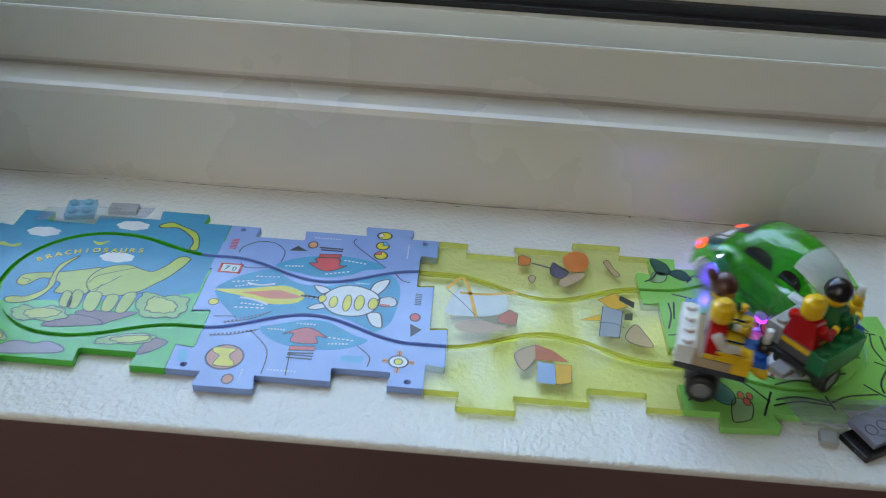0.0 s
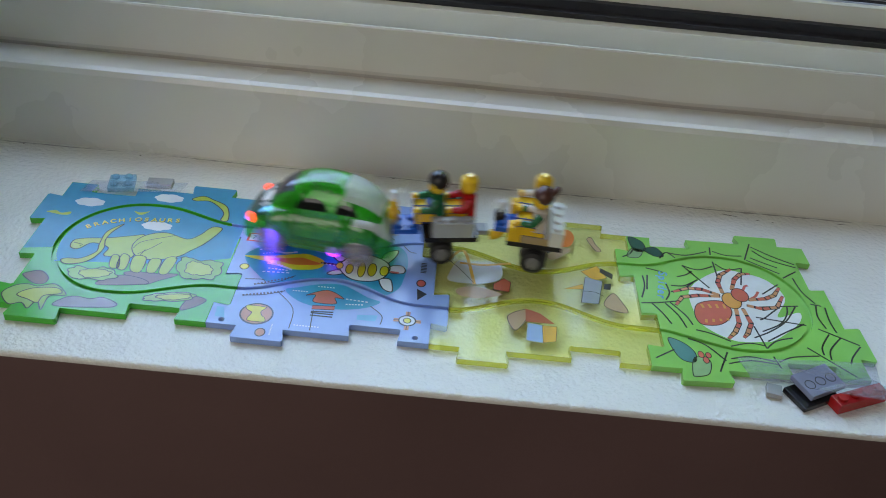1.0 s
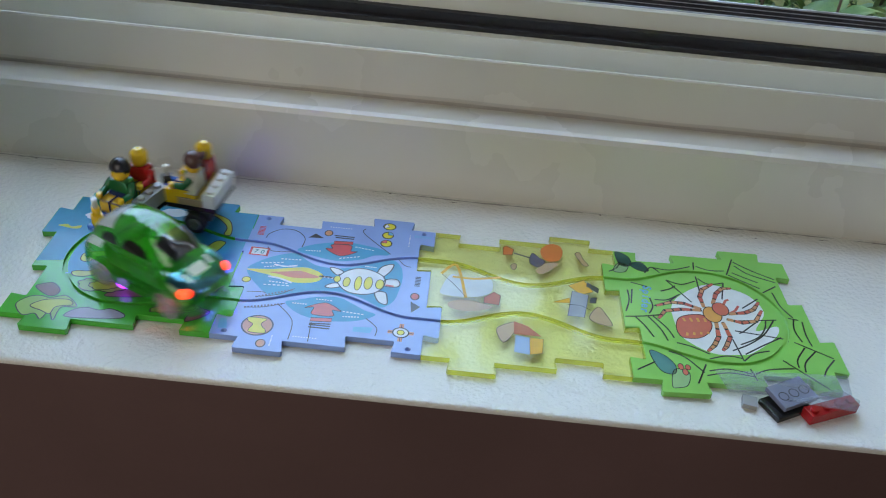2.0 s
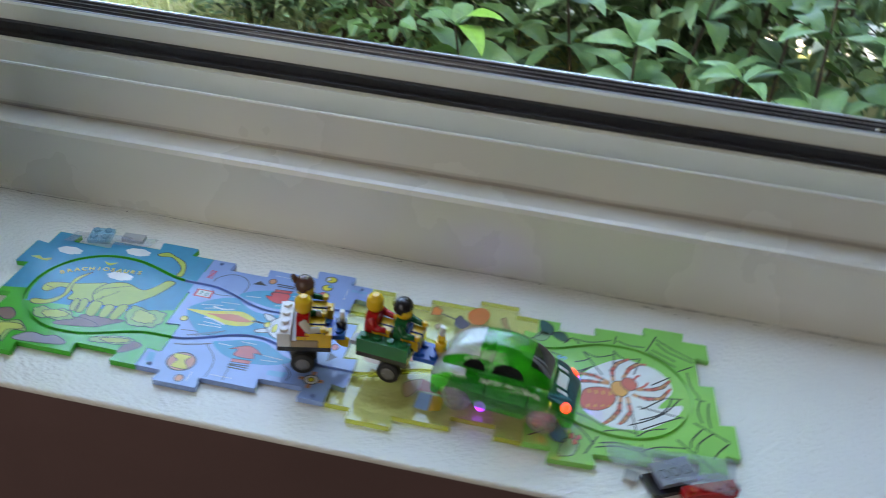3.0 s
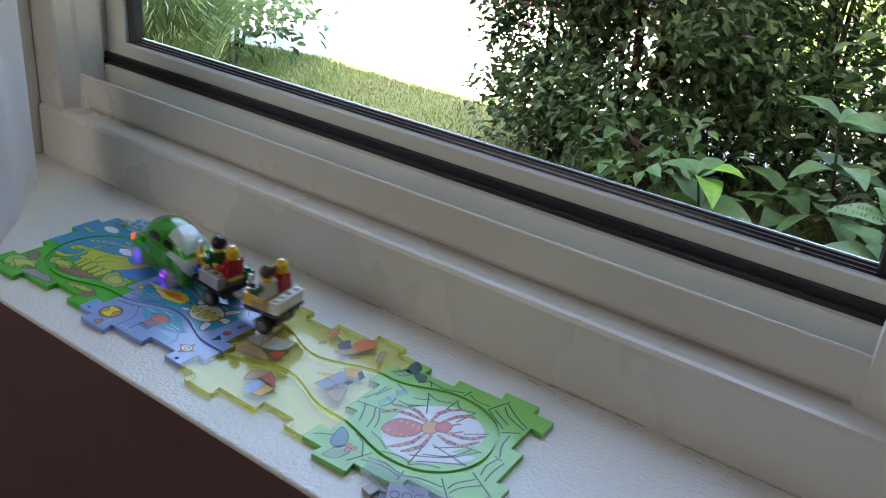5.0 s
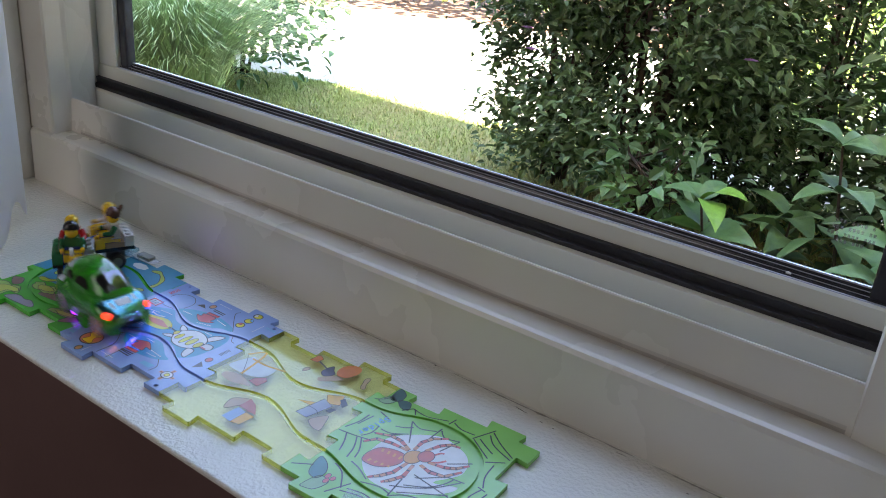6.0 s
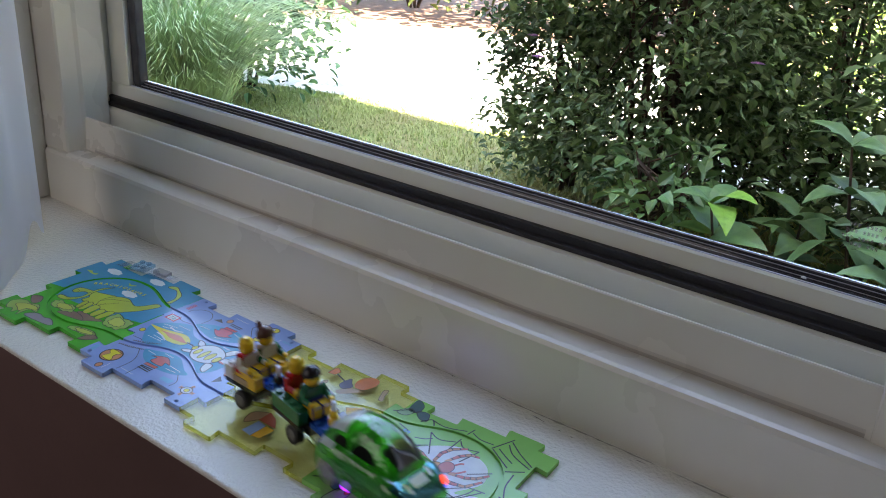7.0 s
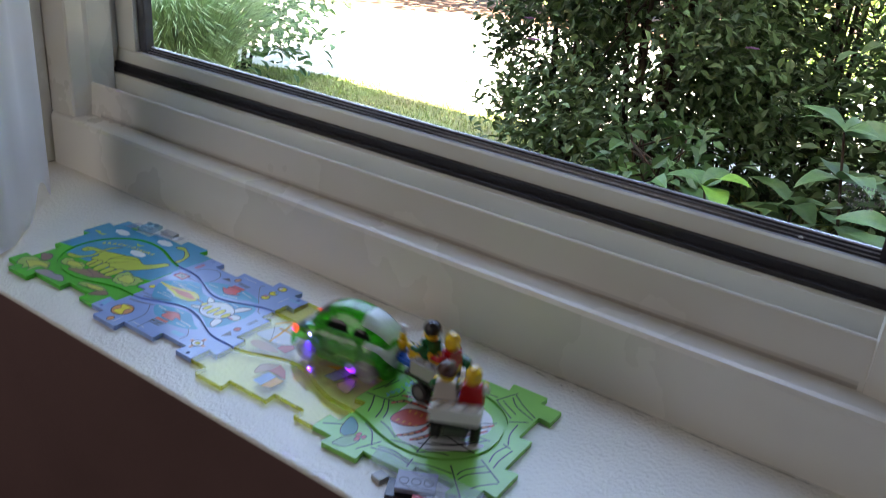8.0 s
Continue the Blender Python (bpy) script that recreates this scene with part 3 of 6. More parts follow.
        bm.faces.new([bm.verts.new(p) for p in ((x - .0022 * q, y + .0022 * c, GZ), (x + .0022 * q, y - .0022 * c, GZ), (x + ln * c, y + ln * q, GZ + h))])
    tagged(link("lawn_grass", bm, L_LAWN), "short uneven grass of the lawn", "grass", kind="stuff")
    # distant planting beyond the drive
    for i in range(9):
        x = -8.0 + 1.25 * i + rng.gauss(0, .15)
        shrub("far_shrub", "sunlit green shrub beyond the drive", (x, 6.75 + min(0, .5 * (x + 2.9)) + rng.gauss(0, .15), GZ), 0.85, 1.7, 1500, 0.13, L_FAR, rng, 0.5, 0.0)


plant_garden()

# ---- puzzle track tiles ----
MM = 0.001
P, TH = 117.3, 4.0              # tile pitch and thickness in millimetres
TX, TY = 6.0, 6.3               # corner of the first tile
CY = TY + P / 2


def eased(x, y):
    """The last tile lies turned a little in its joint; millimetres."""
    k = max(0.0, min(1.0, (x - TX - 3 * P + 9) / 55))
    k = k * k * (3 - 2 * k)
    a, cx, cy = radians(2.2), TX + 3.5 * P, TY + P / 2
    u, v = x - cx, y - cy
    return x + k * (u * math.cos(a) - v * math.sin(a) - u - 2.2), y + k * (u * math.sin(a) + v * math.cos(a) - v + 2.6)


def tile_outline(x0, y0, gap=0.12):
    """Square jigsaw tile: on each side one flared tab, then one matching notch."""
    side = [(0, 0), (16.2, 0), (14.8, -8), (15.6, -9), (41.2, -9), (42.0, -8), (40.6, 0), (75.2, 0), (74.2, 8), (75, 9), (101, 9), (101.8, 8), (100.8, 0)]
    pts = []
    for k in range(4):
        a = k * math.pi / 2
        for x, y in side:
            u, v = x - P / 2, y - P / 2 + gap
            u = max(-P / 2 + gap, min(P / 2 - gap, u))
            q = eased(x0 + P / 2 + u * math.cos(a) - v * math.sin(a), y0 + P / 2 + u * math.sin(a) + v * math.cos(a))
            pts.append((q[0] * MM, q[1] * MM))
    return pts


LOOP_R, LANE = 42.0, 28.8       # loop radius and half distance of the two lanes
CX0, CX1 = TX + 58.5, TX + 4 * P - 58.0


def lane_off(x):
    """Half distance between the lanes at x (millimetres)."""
    sm = lambda a: (1 - math.cos(math.pi * max(0, min(1, a)))) / 2
    if x < TX + P:
        return LOOP_R + (LANE - LOOP_R) * sm((x - CX0 - 4) / (TX + P - CX0 - 6))
    if x > TX + 3 * P:
        return LOOP_R + (LANE - LOOP_R) * sm((CX1 - 4 - x) / (CX1 - TX - 3 * P - 6))
    u = ((x - TX) % P) / P
    return LANE - 15.0 * sm(1 - abs(u - 0.5) / 0.43)


def track_line():
    """Closed centre line, millimetres: front lane to the right, loop, back lane to the left, loop."""
    xs = [CX0 + (CX1 - CX0) * i / 220 for i in range(221)]
    pts = [(x, CY - lane_off(x)) for x in xs]
    pts += [(CX1 + LOOP_R * math.sin(a), CY - LOOP_R * math.cos(a)) for a in (math.pi * i / 48 for i in range(1, 48))]
    pts += [(x, CY + lane_off(x)) for x in xs[::-1]]
    pts += [(CX0 - LOOP_R * math.sin(a), CY + LOOP_R * math.cos(a)) for a in (math.pi * i / 48 for i in range(1, 48))]
    return [Vector(eased(x, y)) * MM for x, y in pts]


TRACK = track_line()


def ribbon(bm, pts, w, z0, z1, closed=False, mi=0, taper=False):
    """A flat strip of width w along pts (metres), raised from z0 to z1."""
    n = len(pts)
    pts = [Vector(p) for p in pts]
    rows = []
    for i, p in enumerate(pts):
        a = pts[i - 1] if (i > 0 or closed) else p
        b = pts[(i + 1) % n] if (i < n - 1 or closed) else p
        d = (b - a)
        d = d.normalized() if d.length > 1e-9 else Vector((1, 0))
        k = w / 2 * (math.sin(math.pi * (i + .35) / (n - .3)) ** .5 if taper else 1)
        nrm = Vector((-d.y, d.x)) * k
        rows.append([bm.verts.new((q.x, q.y, z)) for q, z in ((p + nrm, z0), (p + nrm, z1), (p - nrm, z1), (p - nrm, z0))])
    for i in range(n if closed else n - 1):
        a, b = rows[i], rows[(i + 1) % n]
        for k in range(4):
            bm.faces.new((a[k], a[(k + 1) % 4], b[(k + 1) % 4], b[k])).material_index = mi
    if not closed:
        bm.faces.new(rows[0]).material_index = mi
        bm.faces.new(rows[-1][::-1]).material_index = mi


def solid(name, fill, mats):
    bm = bmesh.new()
    fill(bm)
    return link(name, bm, mats)


def tile(i, name, label, body, top, holes=(), base=None):
    """One tile with the groove of the track cut into its top."""
    x0 = TX + i * P
    ob = solid(name, lambda bm: prism(bm, tile_outline(x0, TY), 0.0002, TH * MM, 1, 0, 2), [body, top, base or body])
    cut = solid("cutter", lambda bm: ribbon(bm, TRACK, 2.7 * MM, 2.3 * MM, 7 * MM, True), [body])
    cuts = [cut]
    for hx, hy in holes:
        c = bmesh.new()
        lathe(c, [(1.7 * MM, 1 * MM), (1.7 * MM, 8 * MM)], 20, 0, pose((x0 + hx) * MM, (TY + hy) * MM, 0))
        cuts.append(link("cutter", c, [body]))
    for c in cuts:
        md = ob.modifiers.new("groove", "BOOLEAN")
        md.operation, md.object, md.solver = 'DIFFERENCE', c, 'EXACT'
    me = bpy.data.meshes.new_from_object(ob.evaluated_get(bpy.context.evaluated_depsgraph_get()))
    ob.modifiers.clear()
    ob.data = me
    for c in cuts:
        bpy.data.objects.remove(c)
    return tagged(ob, label, "puzzle tile", "puzzle track tiles")


tile_dino = tile(0, "puzzle_tile", "green puzzle track tile printed with a long-necked dinosaur under blue sky", M_DINO, M_DINO)
HOLES = ((7.5, 3.6), (109.8, 3.6), (7.5, 113.7), (109.8, 113.7))
tile_sea = tile(1, "puzzle_tile", "periwinkle blue puzzle track tile printed with a turtle and a flame", M_BLUE, M_BLUE, HOLES)
tile_site = tile(2, "puzzle_tile", "clear yellow puzzle track tile printed with building machines", M_YEL_EDGE, M_YEL, (), M_YEL_BASE)
tile_web = tile(3, "puzzle_tile", "light green puzzle track tile printed with a red spider", M_SPI, M_SPI)

# ---- printed pictures on the tiles ----
def ink(name, c):
    return mat("print_" + name, c, 0.3, var=0.05, scale=150, bump=0.04, bscale=700, coat=0.15)


K_INK, K_WHITE = ink("black", (0.012, 0.012, 0.016)), ink("white", (0.72, 0.74, 0.74))
K_SKY, K_LIME = ink("sky_blue", (0.008, 0.27, 0.46)), ink("lime", (0.44, 0.54, 0.05))
K_FIELD = ink("field_green", (0.07, 0.44, 0.06))
K_BUSH, K_YG = ink("bush_green", (0.30, 0.50, 0.11)), ink("yellow_green", (0.50, 0.58, 0.10))
K_ROCK, K_GREY = ink("rock_brown", (0.24, 0.15, 0.12)), ink("rock_grey", (0.33, 0.31, 0.36))
K_SEA, K_CYAN = ink("sea_blue", (0.008, 0.29, 0.50)), ink("cyan", (0.10, 0.38, 0.62))
K_YEL, K_ORANGE = ink("yellow", (0.75, 0.66, 0.03)), ink("orange", (0.72, 0.20, 0.04))
K_RED, K_CORAL = ink("red", (0.66, 0.035, 0.03)), ink("coral", (0.62, 0.12, 0.09))
K_PEACH, K_PEACHY = ink("peach", (0.62, 0.27, 0.13)), ink("amber_peach", (0.72, 0.33, 0.08))
K_SLATE, K_SLATEL = ink("slate", (0.10, 0.09, 0.14)), ink("light_slate", (0.30, 0.33, 0.40))
K_SAND, K_PALE = ink("sand", (0.50, 0.34, 0.20)), ink("pale_grey", (0.60, 0.66, 0.66))
K_BRICK, K_AMBER = ink("brick_red", (0.48, 0.11, 0.05)), ink("amber", (0.75, 0.40, 0.03))
K_SKYL, K_TEAL = ink("light_blue", (0.28, 0.42, 0.66)), ink("teal", (0.06, 0.25, 0.24))
K_DTEAL, K_SAGE = ink("dark_teal", (0.01, 0.09, 0.07)), ink("sage", (0.25, 0.45, 0.20))
ORIGIN = {tile_dino: TX, tile_sea: TX + P, tile_site: TX + 2 * P, tile_web: TX + 3 * P}


def flow(pts, closed=True, n=5):
    """A smooth line through the points."""
    out, m = [], len(pts)
    for i in range(m if closed else m - 1):
        q = [pts[(i + k) % m] if closed else pts[max(0, min(m - 1, i + k))] for k in (-1, 0, 1, 2)]
        for j in range(n):
            t = j / n
            out.append(tuple(0.5 * (2 * q[1][c] + (q[2][c] - q[0][c]) * t + (2 * q[0][c] - 5 * q[1][c] + 4 * q[2][c] - q[3][c]) * t * t
                                    + (3 * q[1][c] - q[0][c] - 3 * q[2][c] + q[3][c]) * t ** 3) for c in (0, 1)))
    return out if closed else out + [pts[-1]]


def on_tile(t, pts):
    return [Vector(((ORIGIN[t] + x) * MM, (TY + y) * MM)) for x, y in pts]


def sheet_z(layer):
    return (TH + 0.03 * (layer - 1)) * MM + 0.00001, (TH + 0.03 * layer) * MM + 0.00001


def fill(t, name, material, layer, smooth, line, pts):
    pts = flow(pts, True, 14 if "bush" in name else 5) if smooth else pts
    if "bush" in name:
        cx, cy = sum(p[0] for p in pts) / len(pts), sum(p[1] for p in pts) / len(pts)
        pts = [(cx + (x - cx) * k, cy + (y - cy) * k) for k, (x, y) in ((0.93 + 0.13 * abs(math.sin(math.pi * 9 * i / len(pts))), p) for i, p in enumerate(pts))]
    z0, z1 = sheet_z(layer)
    bm = bmesh.new()
    prism(bm, on_tile(t, pts), z0, z1)
    ob = part(name, bm, material, t)
    if line:
        bm = bmesh.new()
        ribbon(bm, on_tile(t, pts), line * 1.25 * MM, z0, z1 + 0.00002, True)
        part("outline", bm, K_INK, ob)
    return ob


def disc(t, name, material, layer, x, y, rx, ry, line):
    return fill(t, name, material, layer, False, line, [(x + rx * math.cos(a), y + ry * math.sin(a)) for a in (2 * math.pi * i / 28 for i in range(28))])


def stroke(t, name, material, layer, w, pts):
    z0, z1 = sheet_z(layer)
    bm = bmesh.new()
    ribbon(bm, on_tile(t, flow(pts, False) if len(pts) > 2 else pts), w * MM, z0, z1)
    return part(name, bm, material, t)


def limb(t, layer, pts):
    """A spider leg: jointed coral and peach pieces with a dark edge."""
    z0, z1 = sheet_z(layer)
    bm = bmesh.new()
    ribbon(bm, on_tile(t, pts), 3.3 * MM, z0, z1, taper=True)
    leg = part("spider_leg", bm, K_INK, t)
    for i, (a, b) in enumerate(zip(pts, pts[1:])):
        a, b = Vector(a), Vector(b)
        for k in range(2):
            bm = bmesh.new()
            p, q = a.lerp(b, .5 * k + .05), a.lerp(b, .5 * k + .45)
            ribbon(bm, on_tile(t, [p, p.lerp(q, .5), q]), (2.5 - .35 * i) * MM, z0, z1 + 0.00003)
            part("leg_joint", bm, K_CORAL if (i + k) % 2 else K_PEACH, leg)


def cloud(t, x, y):
    pts = []
    for i in range(48):
        a = 2 * math.pi * i / 48
        k = 1 + 0.13 * abs(math.sin(3.5 * a)) - .05
        pts.append((x + 8.6 * k * math.cos(a), y + 4.3 * k * math.sin(a)))
    fill(t, "printed_cloud", K_WHITE, 2, False, 0, pts)


def word(t, name, chars, path, size, material, layer, edge=None):
    """Letters set one by one along a path (tile millimetres)."""
    curve = [Vector(p) for p in flow(path, False, 12)]
    ln = [0.0]
    for a, b in zip(curve, curve[1:]):
        ln.append(ln[-1] + (b - a).length)
    z0, z1 = sheet_z(layer)
    bm = bmesh.new()
    for i, ch in enumerate(chars):
        s = ln[-1] * (i + 0.5) / len(chars)
        k = max(j for j in range(len(ln) - 1) if ln[j] <= s)
        p = curve[k].lerp(curve[k + 1], (s - ln[k]) / (ln[k + 1] - ln[k]))
        d = curve[k + 1] - curve[k]
        fc = bpy.data.curves.new("letter", "FONT")
        fc.body, fc.size, fc.align_x, fc.extrude, fc.offset = ch, size * MM, "CENTER", (z1 - z0) / 2, 0.02 * size * MM
        fo = new("letter", fc)
        me = bpy.data.meshes.new_from_object(fo.evaluated_get(bpy.context.evaluated_depsgraph_get()))
        me.transform(pose((ORIGIN[t] + p.x) * MM, (TY + p.y) * MM, (z0 + z1) / 2, 0, 0, math.degrees(math.atan2(d.y, d.x))))
        bm.from_mesh(me)
        bpy.data.objects.remove(fo)
        bpy.data.meshes.remove(me)
        bpy.data.curves.remove(fc)
    return part(name, bm, material, t)


def dashes(t, a, b, n, w, length, material=None):
    """A row of short white dashes from a to b."""
    a, b = Vector(a), Vector(b)
    z0, z1 = sheet_z(3)
    bm = bmesh.new()
    for i in range(n):
        p, q = a.lerp(b, i / n), a.lerp(b, (i + length) / n)
        ribbon(bm, on_tile(t, [p, q]), w * MM, z0, z1)
    part("dashed_line", bm, material or K_WHITE, t)


# sky and field on the dinosaur tile, outside and inside the loop
def lane_pts(x0, x1, side, extra, n=24):
    return [(x, P / 2 + side * (lane_off(TX + x) + extra)) for x in (x0 + (x1 - x0) * i / n for i in range(n + 1))]


CXL = CX0 - TX
edge = [((x / MM - TX), (y / MM - TY)) for x, y in tile_outline(TX, TY, 0.35)]
outer = [p for p in edge if p[1] > 44 and (p[0] < 100 or p[1] > P / 2 + LANE + 2)]
right = sorted([p for p in outer if p[0] > 100], key=lambda p: (p[0] > 112, p[1]))
ring = lambda r, a0, a1, n=30: [(CXL + r * math.cos(a0 + (a1 - a0) * i / n), P / 2 + r * math.sin(a0 + (a1 - a0) * i / n)) for i in range(n + 1)]
start_i = max(range(len(edge)), key=lambda i: (edge[i][0] + edge[i][1]) if edge[i][1] > 100 else -1)
walk_round = [edge[(start_i + k) % len(edge)] for k in range(len(edge))]
upper = []
for p in walk_round:
    if p[0] < 50 and p[1] < 50:
        break
    upper.append(p)
fill(tile_dino, "printed_sky", K_SKY, 1, False, 0, upper + [(0.35, 47.0), (CXL - 43.3, 50.0)] + ring(LOOP_R + 1.5, math.pi * 1.055, math.pi / 2)
     + lane_pts(CXL + 5, P - 0.4, 1, 1.6) + [(P - 0.4, P / 2 + LANE + 4)])
fill(tile_dino, "printed_sky", K_SKY, 1, False, 0, [(CXL - 37, 38.0), (86, 45.0), (P - 1, 55.5)] + lane_pts(P - 1, CXL + 5, 1, -1.6) + ring(LOOP_R - 1.6, math.pi / 2, math.pi * 1.16))
word(tile_dino, "printed_word", "BRACHIOSAURS", [(27, 69.5), (37, 76.5), (51, 81.5), (66, 83.5), (79, 85.0)], 5.6, K_INK, 3)
word(tile_dino, "printed_word", "BRACHIOSAURS", [(26.8, 69.8), (36.8, 76.9), (50.8, 81.9), (65.8, 83.9), (78.8, 85.4)], 5.3, K_YEL, 4)
word(tile_web, "printed_word", "Spider", [(15.5, 84), (13.5, 71), (11, 57)], 7.5, K_CYAN, 3)
word(tile_sea, "printed_number", "70", [(5.5, 76.4), (13.5, 75.6)], 5.0, K_TEAL, 4)
fill(tile_dino, "dinosaur_body", K_LIME, 3, True, 0.5, [(59, 56.5), (60, 65.5), (66, 71.5), (75, 73.5), (87, 69.5), (93, 74.5), (98, 83.5), (104, 83.5), (103, 77.5), (98, 66.5), (92, 58.5), (87, 52.5), (76, 47.5), (65, 48.5)])
fill(tile_dino, "dinosaur_neck", K_LIME, 3, True, 0.5, [(101, 91.5), (101, 98.5), (97, 104.5), (89, 110.5), (81, 109.5), (78, 111.5), (84, 115.5), (91, 112.5), (100, 107.5), (104, 99.5), (105, 91.5)])
fill(tile_dino, "dinosaur", K_LIME, 2, True, 0.5, [(25, 52.5), (25, 58.5), (32, 61.5), (43, 63.5), (55, 67.5), (62, 69.5), (61, 61.5), (62, 47.5), (51, 46.5), (46, 47.5), (46, 54.5), (36, 57.5), (31, 51.5), (28, 50.5)])
fill(tile_dino, "dinosaur_tail", K_LIME, 4, True, 0.5, [(25, 39.5), (28, 36.5), (35, 37.5), (41, 42.5), (44, 52.5), (42, 61.5), (43, 69.5), (47, 78.5), (40, 69.5), (40, 57.5), (41, 49.5), (35, 42.5), (28, 41.5)])
fill(tile_dino, "dinosaur_leg", K_LIME, 4, True, 0.45, [(51, 47.5), (53, 37.5), (58, 37.5), (55, 47.5)])
fill(tile_dino, "dinosaur_leg", K_LIME, 4, True, 0.45, [(56, 49.5), (57, 37.5), (62, 36.5), (61, 47.5)])
fill(tile_dino, "dinosaur_leg", K_LIME, 4, True, 0.45, [(63, 48.5), (65, 36.5), (71, 35.5), (70, 48.5)])
fill(tile_dino, "dinosaur_leg", K_LIME, 4, True, 0.45, [(73, 47.5), (74, 36.5), (79, 36.5), (79, 47.5)])
fill(tile_dino, "dinosaur_leg", K_LIME, 4, True, 0.45, [(81, 49.5), (81, 36.5), (86, 36.5), (87, 50.5)])
fill(tile_dino, "printed_bush", K_BUSH, 5, True, 0.5, [(33, 29.5), (34, 33.5), (38, 35.5), (44, 33.5), (50, 36.5), (56, 34.5), (60, 29.5), (54, 25.5), (45, 25.5), (39, 24.5)])
fill(tile_dino, "printed_bush_heart", K_YG, 6, True, 0.4, [(39, 30.5), (43, 33.5), (49, 34.5), (56, 32.5), (53, 28.5), (44, 26.5)])
fill(tile_dino, "printed_bush", K_BUSH, 5, True, 0.5, [(89, 49.5), (93, 52.5), (99, 50.5), (107, 51.5), (113, 49.5), (114, 41.5), (111, 35.5), (104, 34.5), (98, 33.5), (91, 38.5)])
fill(tile_dino, "printed_bush_heart", K_YG, 6, True, 0.4, [(95, 48.5), (101, 48.5), (108, 45.5), (109, 39.5), (102, 37.5), (95, 39.5)])
fill(tile_dino, "printed_rock", K_ROCK, 3, True, 0.4, [(52, 21.5), (56, 28.5), (64, 31.5), (75, 29.5), (77, 25.5)])
fill(tile_dino, "printed_rock", K_ROCK, 2, True, 0.4, [(63, 32.5), (67, 35.5), (79, 35.5), (92, 36.5), (83, 29.5), (76, 25.5)])
fill(tile_dino, "printed_rock", K_ROCK, 1, True, 0.5, [(11, 23.5), (13, 26.5), (19, 28.5), (25, 23.5), (25, 18.5), (20, 17.5)])
fill(tile_dino, "printed_palm", K_BUSH, 2, True, 0.5, [(7, 7.5), (11, 14.5), (17, 16.5), (23, 15.5), (31, 18.5), (40, 10.5), (32, 8.5), (32, -2.5), (27, 4.5), (25, -2.5), (20, 1.5), (14, -0.5)])
fill(tile_dino, "palm_heart", K_YG, 3, True, 0.45, [(15, 7.5), (21, 13.5), (33, 15.5), (37, 11.5), (29, 8.5), (28, 2.5), (22, 4.5)])
fill(tile_dino, "printed_rock_grey", K_GREY, 1, True, 0.5, [(37, 1.5), (40, 8.5), (46, 10.5), (53, 9.5), (59, 11.5), (67, 8.5), (68, 5.5), (61, 3.5)])
fill(tile_dino, "printed_bush", K_BUSH, 2, True, 0.5, [(80, 13.5), (83, 17.5), (89, 19.5), (96, 21.5), (104, 21.5), (106, 18.5), (100, 14.5), (91, 13.5), (84, 12.5)])
fill(tile_dino, "printed_bush_heart", K_YG, 3, True, 0.4, [(86, 16.5), (94, 19.5), (103, 20.5), (103, 17.5), (93, 14.5)])
fill(tile_dino, "printed_rock", K_ROCK, 1, True, 0.5, [(102, 7.5), (102, 13.5), (105, 19.5), (113, 17.5), (109, 11.5)])
cloud(tile_dino, 19, 97.5)
cloud(tile_dino, 64, 109.5)
cloud(tile_dino, 66, 79.5)
fill(tile_dino, "printed_bird", K_LIME, 3, True, 0.0, [(-2, 83.5), (3, 85.5), (7, 83.5), (12, 85.5), (12, 82.5), (8, 81.5), (2, 82.5)])
fill(tile_dino, "printed_bird", K_LIME, 3, True, 0, [(48, 92.5), (52, 91.5), (57, 93.5), (54, 89.5), (51, 89.5)])
fill(tile_sea, "printed_sea", K_SEA, 1, True, 0, [(6.5, 58.5), (10.5, 66.5), (19.5, 74.5), (31.5, 79.5), (40.5, 73.5), (47.5, 69.5), (58.5, 68.5), (68.5, 71.5), (81.5, 77.5), (92.5, 82.5), (98.5, 76.5), (100.5, 65.5), (99.5, 53.5), (97.5, 43.5), (91.5, 36.5), (86.5, 38.5), (77.5, 43.5), (66.5, 46.5), (57.5, 46.5), (46.5, 44.5), (36.5, 40.5), (25.5, 37.5), (15.5, 45.5)])
fill(tile_sea, "printed_sea", K_SEA, 1, True, 0, [(32.5, 82.5), (37.5, 88.5), (48.5, 93.5), (62.5, 96.5), (77.5, 94.5), (87.5, 91.5), (89.5, 87.5), (80.5, 85.5), (73.5, 80.5), (62.5, 76.5), (54.5, 76.5), (45.5, 78.5)])
fill(tile_sea, "printed_sea", K_SEA, 1, True, 0, [(35.5, 32.5), (41.5, 35.5), (54.5, 40.5), (65.5, 41.5), (73.5, 37.5), (81.5, 32.5), (88.5, 29.5), (80.5, 23.5), (68.5, 20.5), (55.5, 20.5), (43.5, 24.5)])
fill(tile_sea, "printed_flame", K_YEL, 2, True, 0, [(6.5, 59.5), (20.5, 61.5), (31.5, 64.5), (40.5, 66.5), (47.5, 64.5), (52.5, 60.5), (50.5, 54.5), (42.5, 51.5), (31.5, 51.5), (21.5, 55.5), (12.5, 57.5)])
fill(tile_sea, "printed_flame_core", K_ORANGE, 3, True, 0, [(20.5, 58.5), (29.5, 60.5), (38.5, 62.5), (45.5, 60.5), (50.5, 58.5), (45.5, 56.5), (34.5, 55.5), (26.5, 57.5)])
fill(tile_sea, "turtle_shell", K_WHITE, 3, True, 0.6, [(61.5, 57.5), (64.5, 65.5), (71.5, 70.5), (79.5, 70.5), (87.5, 66.5), (90.5, 60.5), (88.5, 52.5), (82.5, 47.5), (73.5, 46.5), (66.5, 49.5)])
